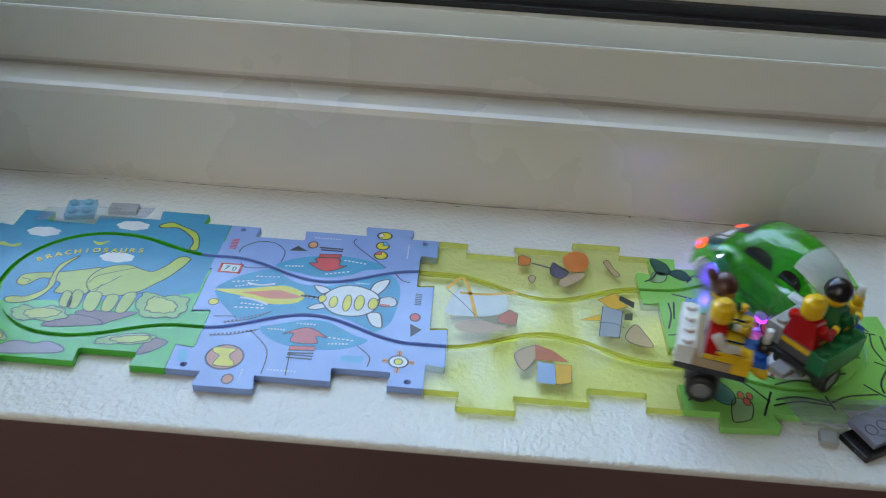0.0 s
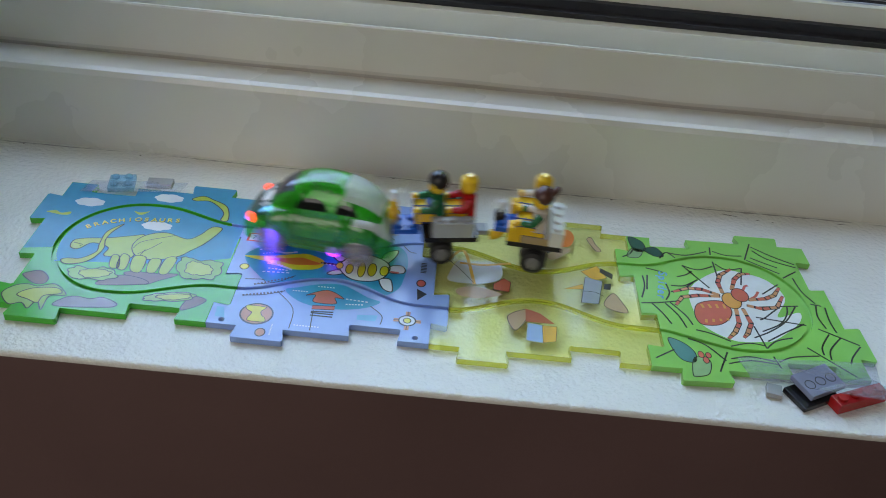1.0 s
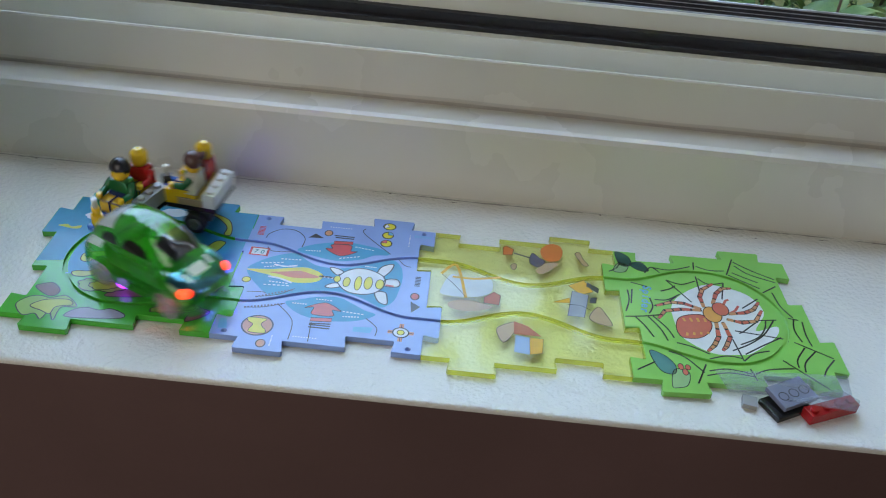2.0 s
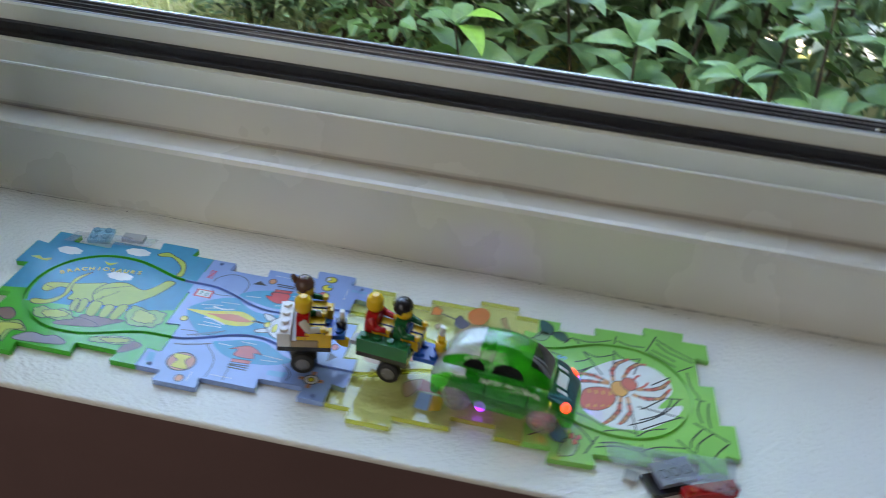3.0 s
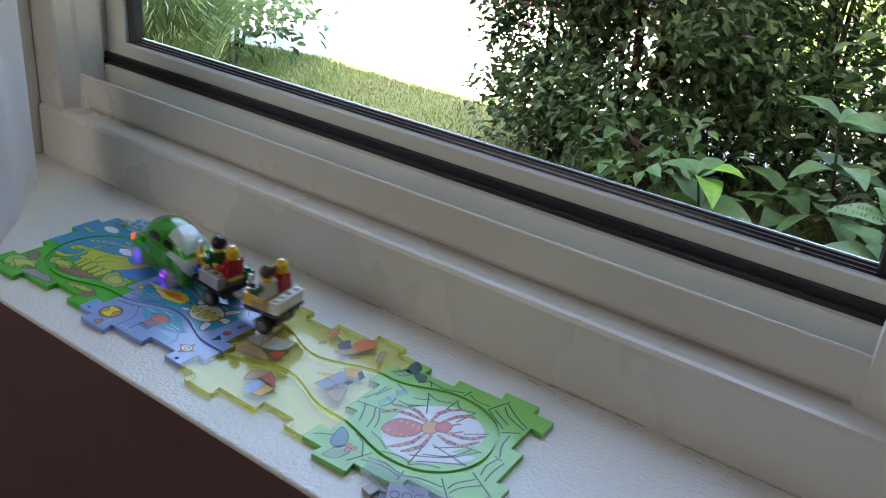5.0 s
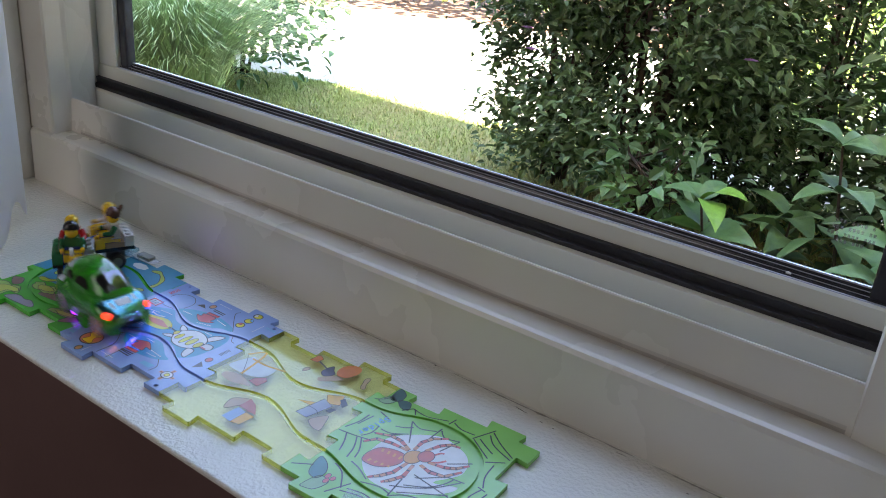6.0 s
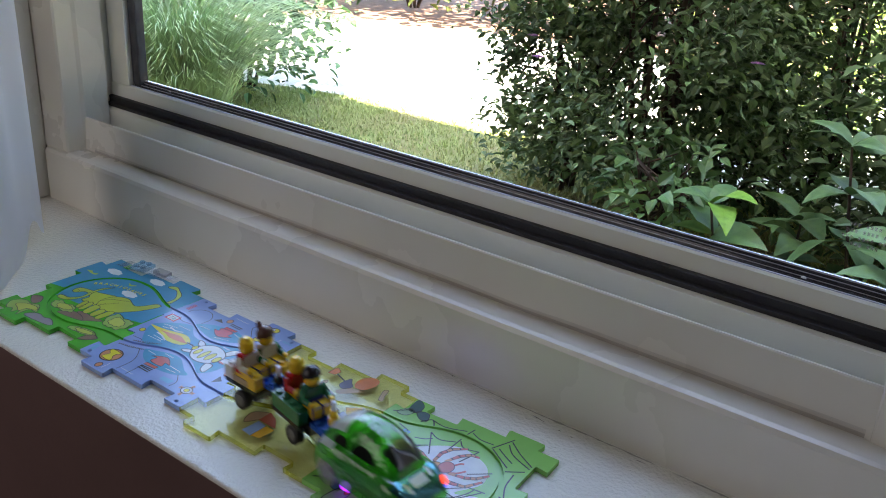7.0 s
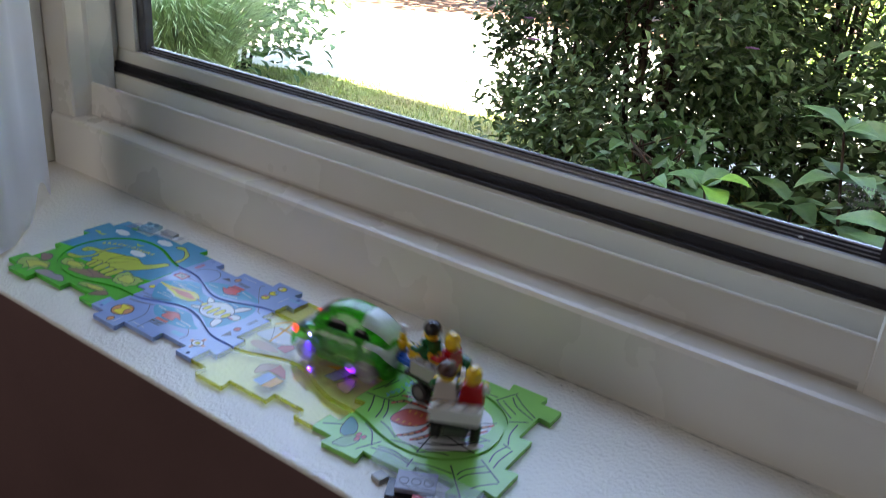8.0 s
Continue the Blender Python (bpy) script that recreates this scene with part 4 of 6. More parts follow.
disc(tile_sea, "printed_spot", K_YEL, 4, 61.5, 58.5, 2.0, 3.0, 0.4)
disc(tile_sea, "printed_spot", K_YEL, 4, 67.5, 56.5, 2.1, 4.5, 0.4)
disc(tile_sea, "printed_spot", K_YEL, 4, 74.5, 56.5, 2.1, 6.6, 0.4)
disc(tile_sea, "printed_spot", K_YEL, 4, 80.5, 57.5, 2.5, 6.0, 0.4)
disc(tile_sea, "printed_spot", K_YEL, 4, 87.5, 57.5, 2.5, 4.5, 0.4)
fill(tile_sea, "turtle_head", K_WHITE, 3, True, 0.6, [(89.5, 60.5), (92.5, 63.5), (97.5, 63.5), (99.5, 59.5), (97.5, 56.5), (90.5, 56.5)])
fill(tile_sea, "flipper", K_WHITE, 2, True, 0.6, [(84.5, 65.5), (86.5, 74.5), (93.5, 78.5), (92.5, 71.5), (87.5, 63.5)])
fill(tile_sea, "flipper", K_WHITE, 2, True, 0.6, [(85.5, 49.5), (91.5, 50.5), (93.5, 44.5), (93.5, 39.5), (88.5, 41.5)])
fill(tile_sea, "flipper", K_WHITE, 2, True, 0.6, [(55.5, 68.5), (60.5, 68.5), (64.5, 65.5), (60.5, 62.5)])
fill(tile_sea, "flipper", K_WHITE, 2, True, 0.6, [(55.5, 50.5), (60.5, 54.5), (65.5, 52.5), (59.5, 49.5)])
stroke(tile_sea, "printed_line", K_INK, 3, 1.5, [(50.5, 59.5), (53.5, 59.5), (56.5, 59.5), (61.5, 58.5)])
fill(tile_sea, "printed_arrow", K_RED, 3, True, 0.4, [(52.5, 92.5), (64.5, 93.5), (65.5, 87.5), (69.5, 87.5), (59.5, 81.5), (49.5, 87.5), (53.5, 88.5)])
fill(tile_sea, "printed_arrow", K_CORAL, 3, True, 0.4, [(58.5, 35.5), (68.5, 29.5), (63.5, 29.5), (64.5, 24.5), (52.5, 24.5), (52.5, 30.5), (47.5, 29.5)])
fill(tile_sea, "printed_bars", K_RED, 3, False, 0.4, [(53.5, 96.5), (65.5, 97.5), (65.5, 94.5), (53.5, 93.5)])
stroke(tile_sea, "printed_line", K_INK, 3, 1.1, [(52.5, 102.5), (65.5, 102.5)])
stroke(tile_sea, "printed_line", K_INK, 3, 1.1, [(53.5, 100.5), (65.5, 100.5)])
fill(tile_sea, "printed_bars", K_CORAL, 3, False, 0.4, [(52.5, 21.5), (64.5, 22.5), (64.5, 19.5), (52.5, 18.5)])
stroke(tile_sea, "printed_line", K_INK, 3, 1.0, [(52.5, 16.5), (64.5, 17.5)])
stroke(tile_sea, "printed_line", K_INK, 3, 1.0, [(52.5, 15.5), (64.5, 15.5)])
stroke(tile_sea, "printed_line", K_INK, 3, 1.0, [(52.5, 13.5), (64.5, 13.5)])
disc(tile_sea, "printed_medal", K_PEACH, 2, 24.5, 10.5, 8.6, 8.2, 0.7)
fill(tile_sea, "medal_bar", K_YEL, 4, True, 0.3, [(18.5, 16.5), (27.5, 16.5), (28.5, 15.5), (26.5, 12.5), (27.5, 9.5), (29.5, 7.5), (29.5, 4.5), (21.5, 4.5), (20.5, 6.5), (21.5, 9.5), (21.5, 11.5), (18.5, 13.5)])
disc(tile_sea, "printed_dot", K_PEACH, 2, 29.5, -3.5, 2.5, 3.0, 0.5)
disc(tile_sea, "printed_dot", K_YEL, 2, 8.5, 49.5, 2.5, 2.5, 0.4)
disc(tile_sea, "printed_dot", K_PEACH, 2, 48.5, 104.5, 2.5, 3.0, 0.5)
disc(tile_sea, "printed_dot", K_CORAL, 2, 109.5, 49.5, 2.5, 3.0, 0.5)
fill(tile_sea, "printed_triangle", K_INK, 2, False, 0, [(40.5, 102.5), (46.5, 98.5), (36.5, 97.5)])
fill(tile_sea, "printed_triangle", K_INK, 2, False, 0, [(107.5, 44.5), (113.5, 40.5), (108.5, 34.5)])
disc(tile_sea, "printed_gauge", K_YEL, 2, 86.5, 118.5, 4.0, 3.5, 0.6)
disc(tile_sea, "printed_gauge", K_YEL, 2, 86.5, 108.5, 3.5, 3.5, 0.6)
disc(tile_sea, "printed_gauge", K_YEL, 2, 86.5, 99.5, 3.5, 3.5, 0.6)
stroke(tile_sea, "printed_line", K_INK, 3, 0.55, [(10.5, 92.5), (11.5, 97.5), (18.5, 103.5), (27.5, 103.5), (34.5, 96.5), (34.5, 86.5)])
stroke(tile_sea, "printed_line", K_INK, 3, 0.55, [(13.5, 83.5), (17.5, 79.5), (28.5, 80.5)])
stroke(tile_sea, "printed_line", K_INK, 3, 0.55, [(71.5, 113.5), (71.5, 107.5), (90.5, 88.5)])
stroke(tile_sea, "printed_line", K_INK, 3, 0.55, [(96.5, 83.5), (100.5, 78.5), (104.5, 77.5)])
stroke(tile_sea, "printed_line", K_INK, 3, 0.55, [(31.5, 30.5), (42.5, 17.5), (43.5, 1.5)])
stroke(tile_sea, "printed_line", K_INK, 3, 0.55, [(53.5, 17.5), (54.5, 1.5)])
stroke(tile_sea, "printed_line", K_INK, 3, 0.55, [(83.5, 25.5), (90.5, 18.5), (90.5, 11.5)])
stroke(tile_sea, "printed_line", K_INK, 3, 0.55, [(13.5, 24.5), (24.5, 26.5), (35.5, 31.5)])
stroke(tile_sea, "printed_line", K_INK, 3, 0.55, [(17.5, 34.5), (29.5, 38.5), (38.5, 45.5)])
stroke(tile_sea, "printed_line", K_INK, 3, 0.55, [(11.5, 38.5), (20.5, 39.5), (22.5, 38.5)])
fill(tile_sea, "printed_sign", K_WHITE, 2, False, 0, [(3.5, 82.5), (15.5, 80.5), (14.5, 73.5), (4.5, 74.5)])
fill(tile_sea, "printed_patch", K_CYAN, 1, False, 0, [(2.5, 13.5), (6.5, 13.5), (8.5, 5.5), (3.5, 5.5)])
fill(tile_sea, "printed_patch", K_CYAN, 1, False, 0, [(77.5, 17.5), (88.5, 18.5), (87.5, 13.5), (77.5, 13.5)])
disc(tile_sea, "printed_symbol", K_WHITE, 4, 104.5, 16.5, 4.5, 4.0, 0.6)
stroke(tile_sea, "printed_line", K_WHITE, 3, 1.3, [(21.5, 66.5), (28.5, 65.5), (35.5, 67.5)])
stroke(tile_sea, "printed_line", K_WHITE, 3, 1.3, [(20.5, 54.5), (27.5, 53.5), (35.5, 50.5)])
fill(tile_site, "printed_handle", K_ORANGE, 2, False, 0.3, [(44.5, 108.5), (46.5, 110.5), (51.5, 107.5), (50.5, 101.5), (44.5, 100.5)])
stroke(tile_site, "printed_line", K_SLATE, 3, 1.3, [(51.5, 103.5), (57.5, 101.5), (63.5, 99.5)])
fill(tile_site, "printed_blade", K_SLATE, 3, True, 0.3, [(61.5, 96.5), (63.5, 105.5), (67.5, 101.5), (71.5, 97.5), (67.5, 91.5), (63.5, 92.5)])
fill(tile_site, "printed_ball", K_ORANGE, 1, True, 0, [(69.5, 111.5), (75.5, 117.5), (81.5, 116.5), (83.5, 109.5), (80.5, 100.5), (73.5, 98.5), (69.5, 103.5)])
fill(tile_site, "printed_sand", K_SAND, 2, True, 0, [(66.5, 89.5), (70.5, 95.5), (79.5, 97.5), (78.5, 93.5), (69.5, 84.5), (65.5, 86.5)])
fill(tile_site, "printed_pebble", K_SAND, 1, True, 0.3, [(49.5, 89.5), (51.5, 92.5), (53.5, 90.5), (51.5, 85.5)])
fill(tile_site, "printed_pebble", K_SAND, 1, True, 0.3, [(91.5, 109.5), (94.5, 111.5), (96.5, 104.5), (99.5, 98.5), (96.5, 97.5), (93.5, 103.5)])
fill(tile_site, "printed_crane_body", K_PALE, 2, True, 0, [(7.5, 61.5), (12.5, 74.5), (19.5, 72.5), (35.5, 74.5), (38.5, 67.5), (36.5, 59.5), (25.5, 54.5), (8.5, 54.5)])
stroke(tile_site, "printed_line", K_AMBER, 3, 1.9, [(6.5, 74.5), (15.5, 84.5), (22.5, 53.5)])
stroke(tile_site, "printed_line", K_AMBER, 3, 1.9, [(13.5, 72.5), (27.5, 72.5), (43.5, 76.5)])
fill(tile_site, "printed_bricks", K_BRICK, 3, False, 0.3, [(33.5, 55.5), (39.5, 61.5), (43.5, 58.5), (42.5, 49.5), (33.5, 50.5)])
fill(tile_site, "printed_dust", K_SAND, 1, True, 0, [(12.5, 47.5), (21.5, 51.5), (32.5, 49.5), (38.5, 46.5), (25.5, 41.5), (14.5, 42.5)])
fill(tile_site, "printed_digger", K_AMBER, 2, False, 0.3, [(85.5, 75.5), (95.5, 82.5), (100.5, 71.5), (92.5, 67.5)])
fill(tile_site, "printed_barrel", K_SLATEL, 3, False, 0.3, [(87.5, 70.5), (83.5, 46.5), (93.5, 46.5), (97.5, 67.5)])
fill(tile_site, "printed_track", K_INK, 3, False, 0, [(97.5, 80.5), (104.5, 75.5), (103.5, 70.5), (96.5, 76.5)])
fill(tile_site, "printed_track", K_INK, 3, False, 0, [(98.5, 65.5), (102.5, 66.5), (101.5, 60.5), (97.5, 60.5)])
fill(tile_site, "printed_arm", K_AMBER, 2, False, 0.2, [(74.5, 57.5), (85.5, 63.5), (85.5, 58.5)])
fill(tile_site, "printed_rubble", K_SAND, 1, True, 0.3, [(96.5, 47.5), (102.5, 57.5), (106.5, 51.5), (109.5, 41.5), (100.5, 42.5)])
fill(tile_site, "printed_sandpile", K_SAND, 1, True, 0.3, [(41.5, 28.5), (50.5, 35.5), (53.5, 34.5), (51.5, 26.5), (45.5, 17.5)])
fill(tile_site, "printed_roof", K_BRICK, 2, False, 0, [(51.5, 36.5), (59.5, 33.5), (67.5, 25.5), (51.5, 25.5)])
fill(tile_site, "printed_wall", K_SKYL, 3, False, 0, [(52.5, 24.5), (60.5, 23.5), (60.5, 9.5), (51.5, 10.5)])
fill(tile_site, "printed_wall", K_AMBER, 3, False, 0.2, [(60.5, 23.5), (68.5, 23.5), (67.5, 11.5), (60.5, 9.5)])
fill(tile_web, "printed_backing", K_WHITE, 1, True, 0, [(32, 69.5), (53, 89.5), (69, 89.5), (82, 83.5), (88, 68.5), (79, 50.5), (93, 56.5), (90, 46.5), (73, 30.5), (64, 27.5), (49, 26.5), (35, 35.5), (31, 45.5)])
fill(tile_web, "spider_abdomen", K_CORAL, 4, True, 0.4, [(31, 48.5), (34, 55.5), (42, 59.5), (50, 59.5), (53, 52.5), (50, 44.5), (43, 38.5), (34, 37.5), (31, 41.5)])
disc(tile_web, "spider_thorax", K_PEACHY, 5, 55, 61.5, 5.6, 7.2, 0.4)
disc(tile_web, "spider_head", K_CORAL, 6, 61, 67.5, 5.0, 6.1, 0.4)
limb(tile_web, 3, [(51, 67.5), (50, 77.5), (53, 85.5), (61, 92.5)])
limb(tile_web, 3, [(57, 71.5), (61, 82.5), (66, 88.5), (72, 89.5)])
limb(tile_web, 3, [(49, 65.5), (39, 69.5), (31, 69.5), (21, 64.5)])
limb(tile_web, 3, [(49, 64.5), (36, 63.5), (26, 60.5), (21, 52.5)])
limb(tile_web, 3, [(56, 55.5), (55, 41.5), (51, 33.5), (46, 27.5)])
limb(tile_web, 3, [(60, 55.5), (62, 42.5), (58, 33.5), (55, 29.5)])
limb(tile_web, 3, [(63, 58.5), (72, 56.5), (81, 59.5), (87, 70.5)])
limb(tile_web, 3, [(65, 63.5), (76, 66.5), (82, 70.5), (87, 78.5)])
stroke(tile_web, "printed_line", K_CORAL, 3, 1.6, [(64, 72.5), (66, 76.5), (68, 77.5)])
stroke(tile_web, "printed_line", K_CORAL, 3, 1.6, [(66, 64.5), (70, 67.5), (73, 72.5)])
stroke(tile_web, "web_line", K_INK, 2, 0.95, [(31, 91.5), (44, 71.5)])
stroke(tile_web, "web_line", K_INK, 2, 0.95, [(51, 98.5), (51, 81.5)])
stroke(tile_web, "web_line", K_INK, 2, 0.95, [(68, 94.5), (64, 77.5)])
stroke(tile_web, "web_line", K_INK, 2, 0.95, [(87, 81.5), (75, 70.5)])
stroke(tile_web, "web_line", K_INK, 2, 0.95, [(67, 57.5), (94, 62.5)])
stroke(tile_web, "web_line", K_INK, 2, 0.95, [(66, 48.5), (94, 45.5)])
stroke(tile_web, "web_line", K_INK, 2, 0.95, [(63, 40.5), (66, 22.5)])
stroke(tile_web, "web_line", K_INK, 2, 0.95, [(31, 91.5), (40, 88.5), (50, 93.5)])
stroke(tile_web, "web_line", K_INK, 2, 0.95, [(52, 96.5), (58, 91.5), (68, 94.5)])
stroke(tile_web, "web_line", K_INK, 2, 0.95, [(20, 64.5), (26, 66.5), (35, 75.5)])
stroke(tile_web, "web_line", K_INK, 2, 0.95, [(21, 70.5), (29, 71.5), (38, 78.5)])
stroke(tile_web, "web_line", K_INK, 2, 0.95, [(26, 79.5), (32, 82.5), (36, 86.5)])
stroke(tile_web, "web_line", K_INK, 2, 0.95, [(68, 46.5), (71, 48.5), (77, 54.5), (82, 59.5)])
stroke(tile_web, "web_line", K_INK, 2, 0.95, [(67, 36.5), (79, 44.5), (85, 53.5), (87, 60.5)])
stroke(tile_web, "web_line", K_INK, 2, 0.95, [(61, 30.5), (72, 37.5), (83, 47.5), (92, 61.5)])
stroke(tile_web, "web_line", K_INK, 2, 0.95, [(66, 22.5), (73, 29.5), (83, 33.5)])
stroke(tile_web, "web_line", K_INK, 2, 0.95, [(68, 28.5), (80, 37.5), (93, 46.5)])
stroke(tile_web, "web_line", K_INK, 2, 0.95, [(46, 21.5), (57, 25.5), (66, 24.5)])
stroke(tile_web, "web_line", K_INK, 2, 0.95, [(29, 32.5), (37, 30.5), (47, 25.5)])
stroke(tile_web, "web_line", K_INK, 2, 0.95, [(5, 77.5), (5, 67.5), (2, 56.5)])
stroke(tile_web, "web_line", K_INK, 2, 0.95, [(8, 78.5), (7, 71.5), (6, 64.5)])
stroke(tile_web, "web_line", K_INK, 2, 0.95, [(18, 72.5), (19, 63.5), (16, 56.5)])
stroke(tile_web, "web_line", K_INK, 2, 0.95, [(1, 51.5), (12, 53.5), (23, 56.5)])
stroke(tile_web, "web_line", K_INK, 2, 0.95, [(7, 52.5), (12, 44.5), (16, 35.5)])
stroke(tile_web, "web_line", K_INK, 2, 0.95, [(15, 53.5), (21, 43.5), (24, 33.5)])
stroke(tile_web, "web_line", K_INK, 2, 0.95, [(18, 54.5), (25, 44.5), (28, 36.5)])
stroke(tile_web, "web_line", K_INK, 2, 0.95, [(8, 85.5), (15, 83.5), (18, 82.5)])
stroke(tile_web, "web_line", K_INK, 2, 0.95, [(23, 103.5), (35, 102.5), (49, 108.5)])
stroke(tile_web, "web_line", K_INK, 2, 0.95, [(52, 113.5), (51, 105.5)])
stroke(tile_web, "web_line", K_INK, 2, 0.95, [(53, 109.5), (61, 106.5), (71, 107.5)])
stroke(tile_web, "web_line", K_INK, 2, 0.95, [(79, 121.5), (72, 103.5)])
stroke(tile_web, "web_line", K_INK, 2, 0.95, [(79, 118.5), (90, 110.5), (103, 103.5)])
stroke(tile_web, "web_line", K_INK, 2, 0.95, [(79, 114.5), (87, 106.5), (103, 100.5)])
stroke(tile_web, "web_line", K_INK, 2, 0.95, [(76, 106.5), (83, 102.5), (91, 98.5)])
stroke(tile_web, "web_line", K_INK, 2, 0.95, [(73, 103.5), (81, 98.5), (91, 92.5)])
stroke(tile_web, "web_line", K_INK, 2, 0.95, [(92, 88.5), (102, 96.5)])
stroke(tile_web, "web_line", K_INK, 2, 0.95, [(98, 89.5), (100, 76.5), (105, 66.5)])
stroke(tile_web, "web_line", K_INK, 2, 0.95, [(102, 65.5), (108, 64.5)])
stroke(tile_web, "web_line", K_INK, 2, 0.95, [(105, 64.5), (103, 54.5), (105, 44.5)])
stroke(tile_web, "web_line", K_INK, 2, 0.95, [(110, 63.5), (109, 51.5), (110, 41.5)])
stroke(tile_web, "web_line", K_INK, 2, 0.95, [(100, 43.5), (120, 32.5)])
stroke(tile_web, "web_line", K_INK, 2, 0.95, [(105, 39.5), (98, 28.5), (97, 21.5)])
stroke(tile_web, "web_line", K_INK, 2, 0.95, [(111, 37.5), (102, 26.5), (100, 18.5)])
stroke(tile_web, "web_line", K_INK, 2, 0.95, [(120, 31.5), (113, 22.5), (110, 16.5)])
stroke(tile_web, "web_line", K_INK, 2, 0.95, [(89, 26.5), (110, 6.5)])
stroke(tile_web, "web_line", K_INK, 2, 0.95, [(70, 12.5), (79, 17.5), (94, 20.5)])
stroke(tile_web, "web_line", K_INK, 2, 0.95, [(68, 16.5), (70, 7.5)])
stroke(tile_web, "web_line", K_INK, 2, 0.95, [(42, 7.5), (55, 11.5), (69, 10.5)])
stroke(tile_web, "web_line", K_INK, 2, 0.95, [(44, 11.5), (55, 14.5), (68, 12.5)])
stroke(tile_web, "web_line", K_INK, 2, 0.95, [(43, 16.5), (36, 0.5)])
stroke(tile_web, "web_line", K_INK, 2, 0.95, [(23, 24.5), (32, 20.5), (41, 9.5)])
stroke(tile_web, "web_line", K_INK, 2, 0.95, [(3, 6.5), (14, 14.5)])
stroke(tile_web, "web_line", K_INK, 2, 0.95, [(18, 96.5), (23, 103.5), (28, 98.5)])
stroke(tile_web, "web_line", K_INK, 2, 0.95, [(-5, 94.5), (0, 98.5), (3, 104.5)])
fill(tile_web, "printed_leaf_teal", K_TEAL, 2, True, 0.4, [(12, 23.5), (20, 20.5), (25, 13.5), (24, 6.5), (18, 6.5), (14, 12.5)])
fill(tile_web, "printed_leaf_pale", K_SAGE, 2, True, 0.4, [(24, 9.5), (32, 8.5), (30, -1.5), (24, -4.5), (21, -3.5)])
disc(tile_web, "printed_berry", K_CORAL, 3, 28, 12.5, 1.6, 2.5, 0.3)
disc(tile_web, "printed_berry", K_CORAL, 3, 32, 12.5, 1.5, 2.1, 0.3)
disc(tile_web, "printed_berry", K_CORAL, 3, 30, 8.5, 1.6, 2.5, 0.3)
fill(tile_web, "printed_leaf_dark", K_DTEAL, 2, True, 0.4, [(1, 116.5), (9, 112.5), (10, 103.5), (3, 102.5)])
fill(tile_web, "printed_leaf_light", K_SAGE, 2, True, 0.4, [(-2, 95.5), (2, 104.5), (8, 102.5), (5, 95.5)])
fill(tile_web, "printed_leaf_dark", K_DTEAL, 2, True, 0.4, [(9, 104.5), (17, 107.5), (21, 99.5), (15, 98.5)])
for a, b in (((13.5, 66.5), (27.5, 69.5)), ((24.5, 72.5), (37.5, 73.5)), ((19.5, 46.5), (35.5, 47.5)), ((76.5, 73.5), (84, 73.5)), ((93, 62.5), (99.5, 62.5)),
             ((37.5, 83.5), (47.5, 84.5)), ((67.5, 92.5), (80.5, 90.5)), ((59.5, 79.0), (72.5, 83.0)), ((39.5, 32.5), (48.5, 32.5)), ((52.5, 38.0), (62.5, 38.0)),
             ((69.5, 29.5), (82.5, 28.5)), ((16, 63), (26, 66)), ((22, 50), (34, 49.5)), ((70, 25), (80, 26))):
    dashes(tile_sea, a, b, 6, 0.8, 0.6)
for a, b in (((45.5, 4.5), (59.5, 4.5)), ((48.5, 111.5), (63.5, 111.5)), ((34.5, 3.5), (34.5, -5.5)), ((101, 111), (101, 98))):
    dashes(tile_sea, a, b, 9, 0.7, 0.45)
for a, b, n in (((110, 68.5), (110, 58.5), 7),):
    dashes(tile_sea, a, b, n, 3.4, 0.45, K_INK)
dashes(tile_sea, (104, 110.5), (115, 110.5), 7, 2.6, 0.5, K_CYAN)
dashes(tile_sea, (6, 104.5), (6, 94.5), 7, 4.0, 0.5, K_RED)
dashes(tile_sea, (13.5, 24.5), (35, 30.8), 12, 1.5, 0.55, K_SLATE)
dashes(tile_sea, (17.5, 34.5), (38, 44.5), 12, 1.3, 0.55, K_SLATE)
dashes(tile_sea, (51, 59.4), (60, 58.8), 4, 1.7, 0.5, K_WHITE)
for a in (0, 90, 180, 270):
    c, s = math.cos(radians(a)), math.sin(radians(a))
    stroke(tile_sea, "printed_arm", K_PEACH, 2, 2.6, [(104.5 + 3 * c, 16.5 + 3 * s), (104.5 + 7.4 * c, 16.5 + 7.4 * s)])
    stroke(tile_sea, "printed_line", K_INK, 3, 0.4, [(104.5 + 3 * c, 16.5 + 3 * s), (104.5 + 7.4 * c, 16.5 + 7.4 * s)])
disc(tile_sea, "printed_disc", K_YEL, 5, 104.5, 16.5, 2.0, 2.0, 0.4)
for y, a0 in ((118, 120), (109, 0), (99.8, 90)):
    fill(tile_sea, "gauge_wedge", K_WHITE if a0 == 120 else K_CYAN if a0 == 0 else K_CORAL, 4, False, 0.3,
         [(86.6, y)] + [(86.6 + 3.4 * math.cos(radians(a0 + 15 * i)), y + 3.4 * math.sin(radians(a0 + 15 * i))) for i in range(7)])
for x0, x1, y0, y1 in ((3.6, 5.0, 74.5, 82), (14.2, 15.6, 73.5, 80.6), (3.6, 15.6, 81, 82), (3.6, 15.6, 73.8, 74.8)):
    fill(tile_sea, "sign_edge", K_RED, 3, False, 0, [(x0, y0), (x1, y0), (x1, y1), (x0, y1)])
stroke(tile_sea, "beak", K_CORAL, 4, 1.4, [(91, 57.4), (96, 57.0)])
stroke(tile_site, "printed_cable", K_INK, 4, 0.35, [(7, 74), (14, 66), (22, 55)])
stroke(tile_site, "printed_cable", K_INK, 4, 0.35, [(84, 57), (92, 57), (97, 54)])
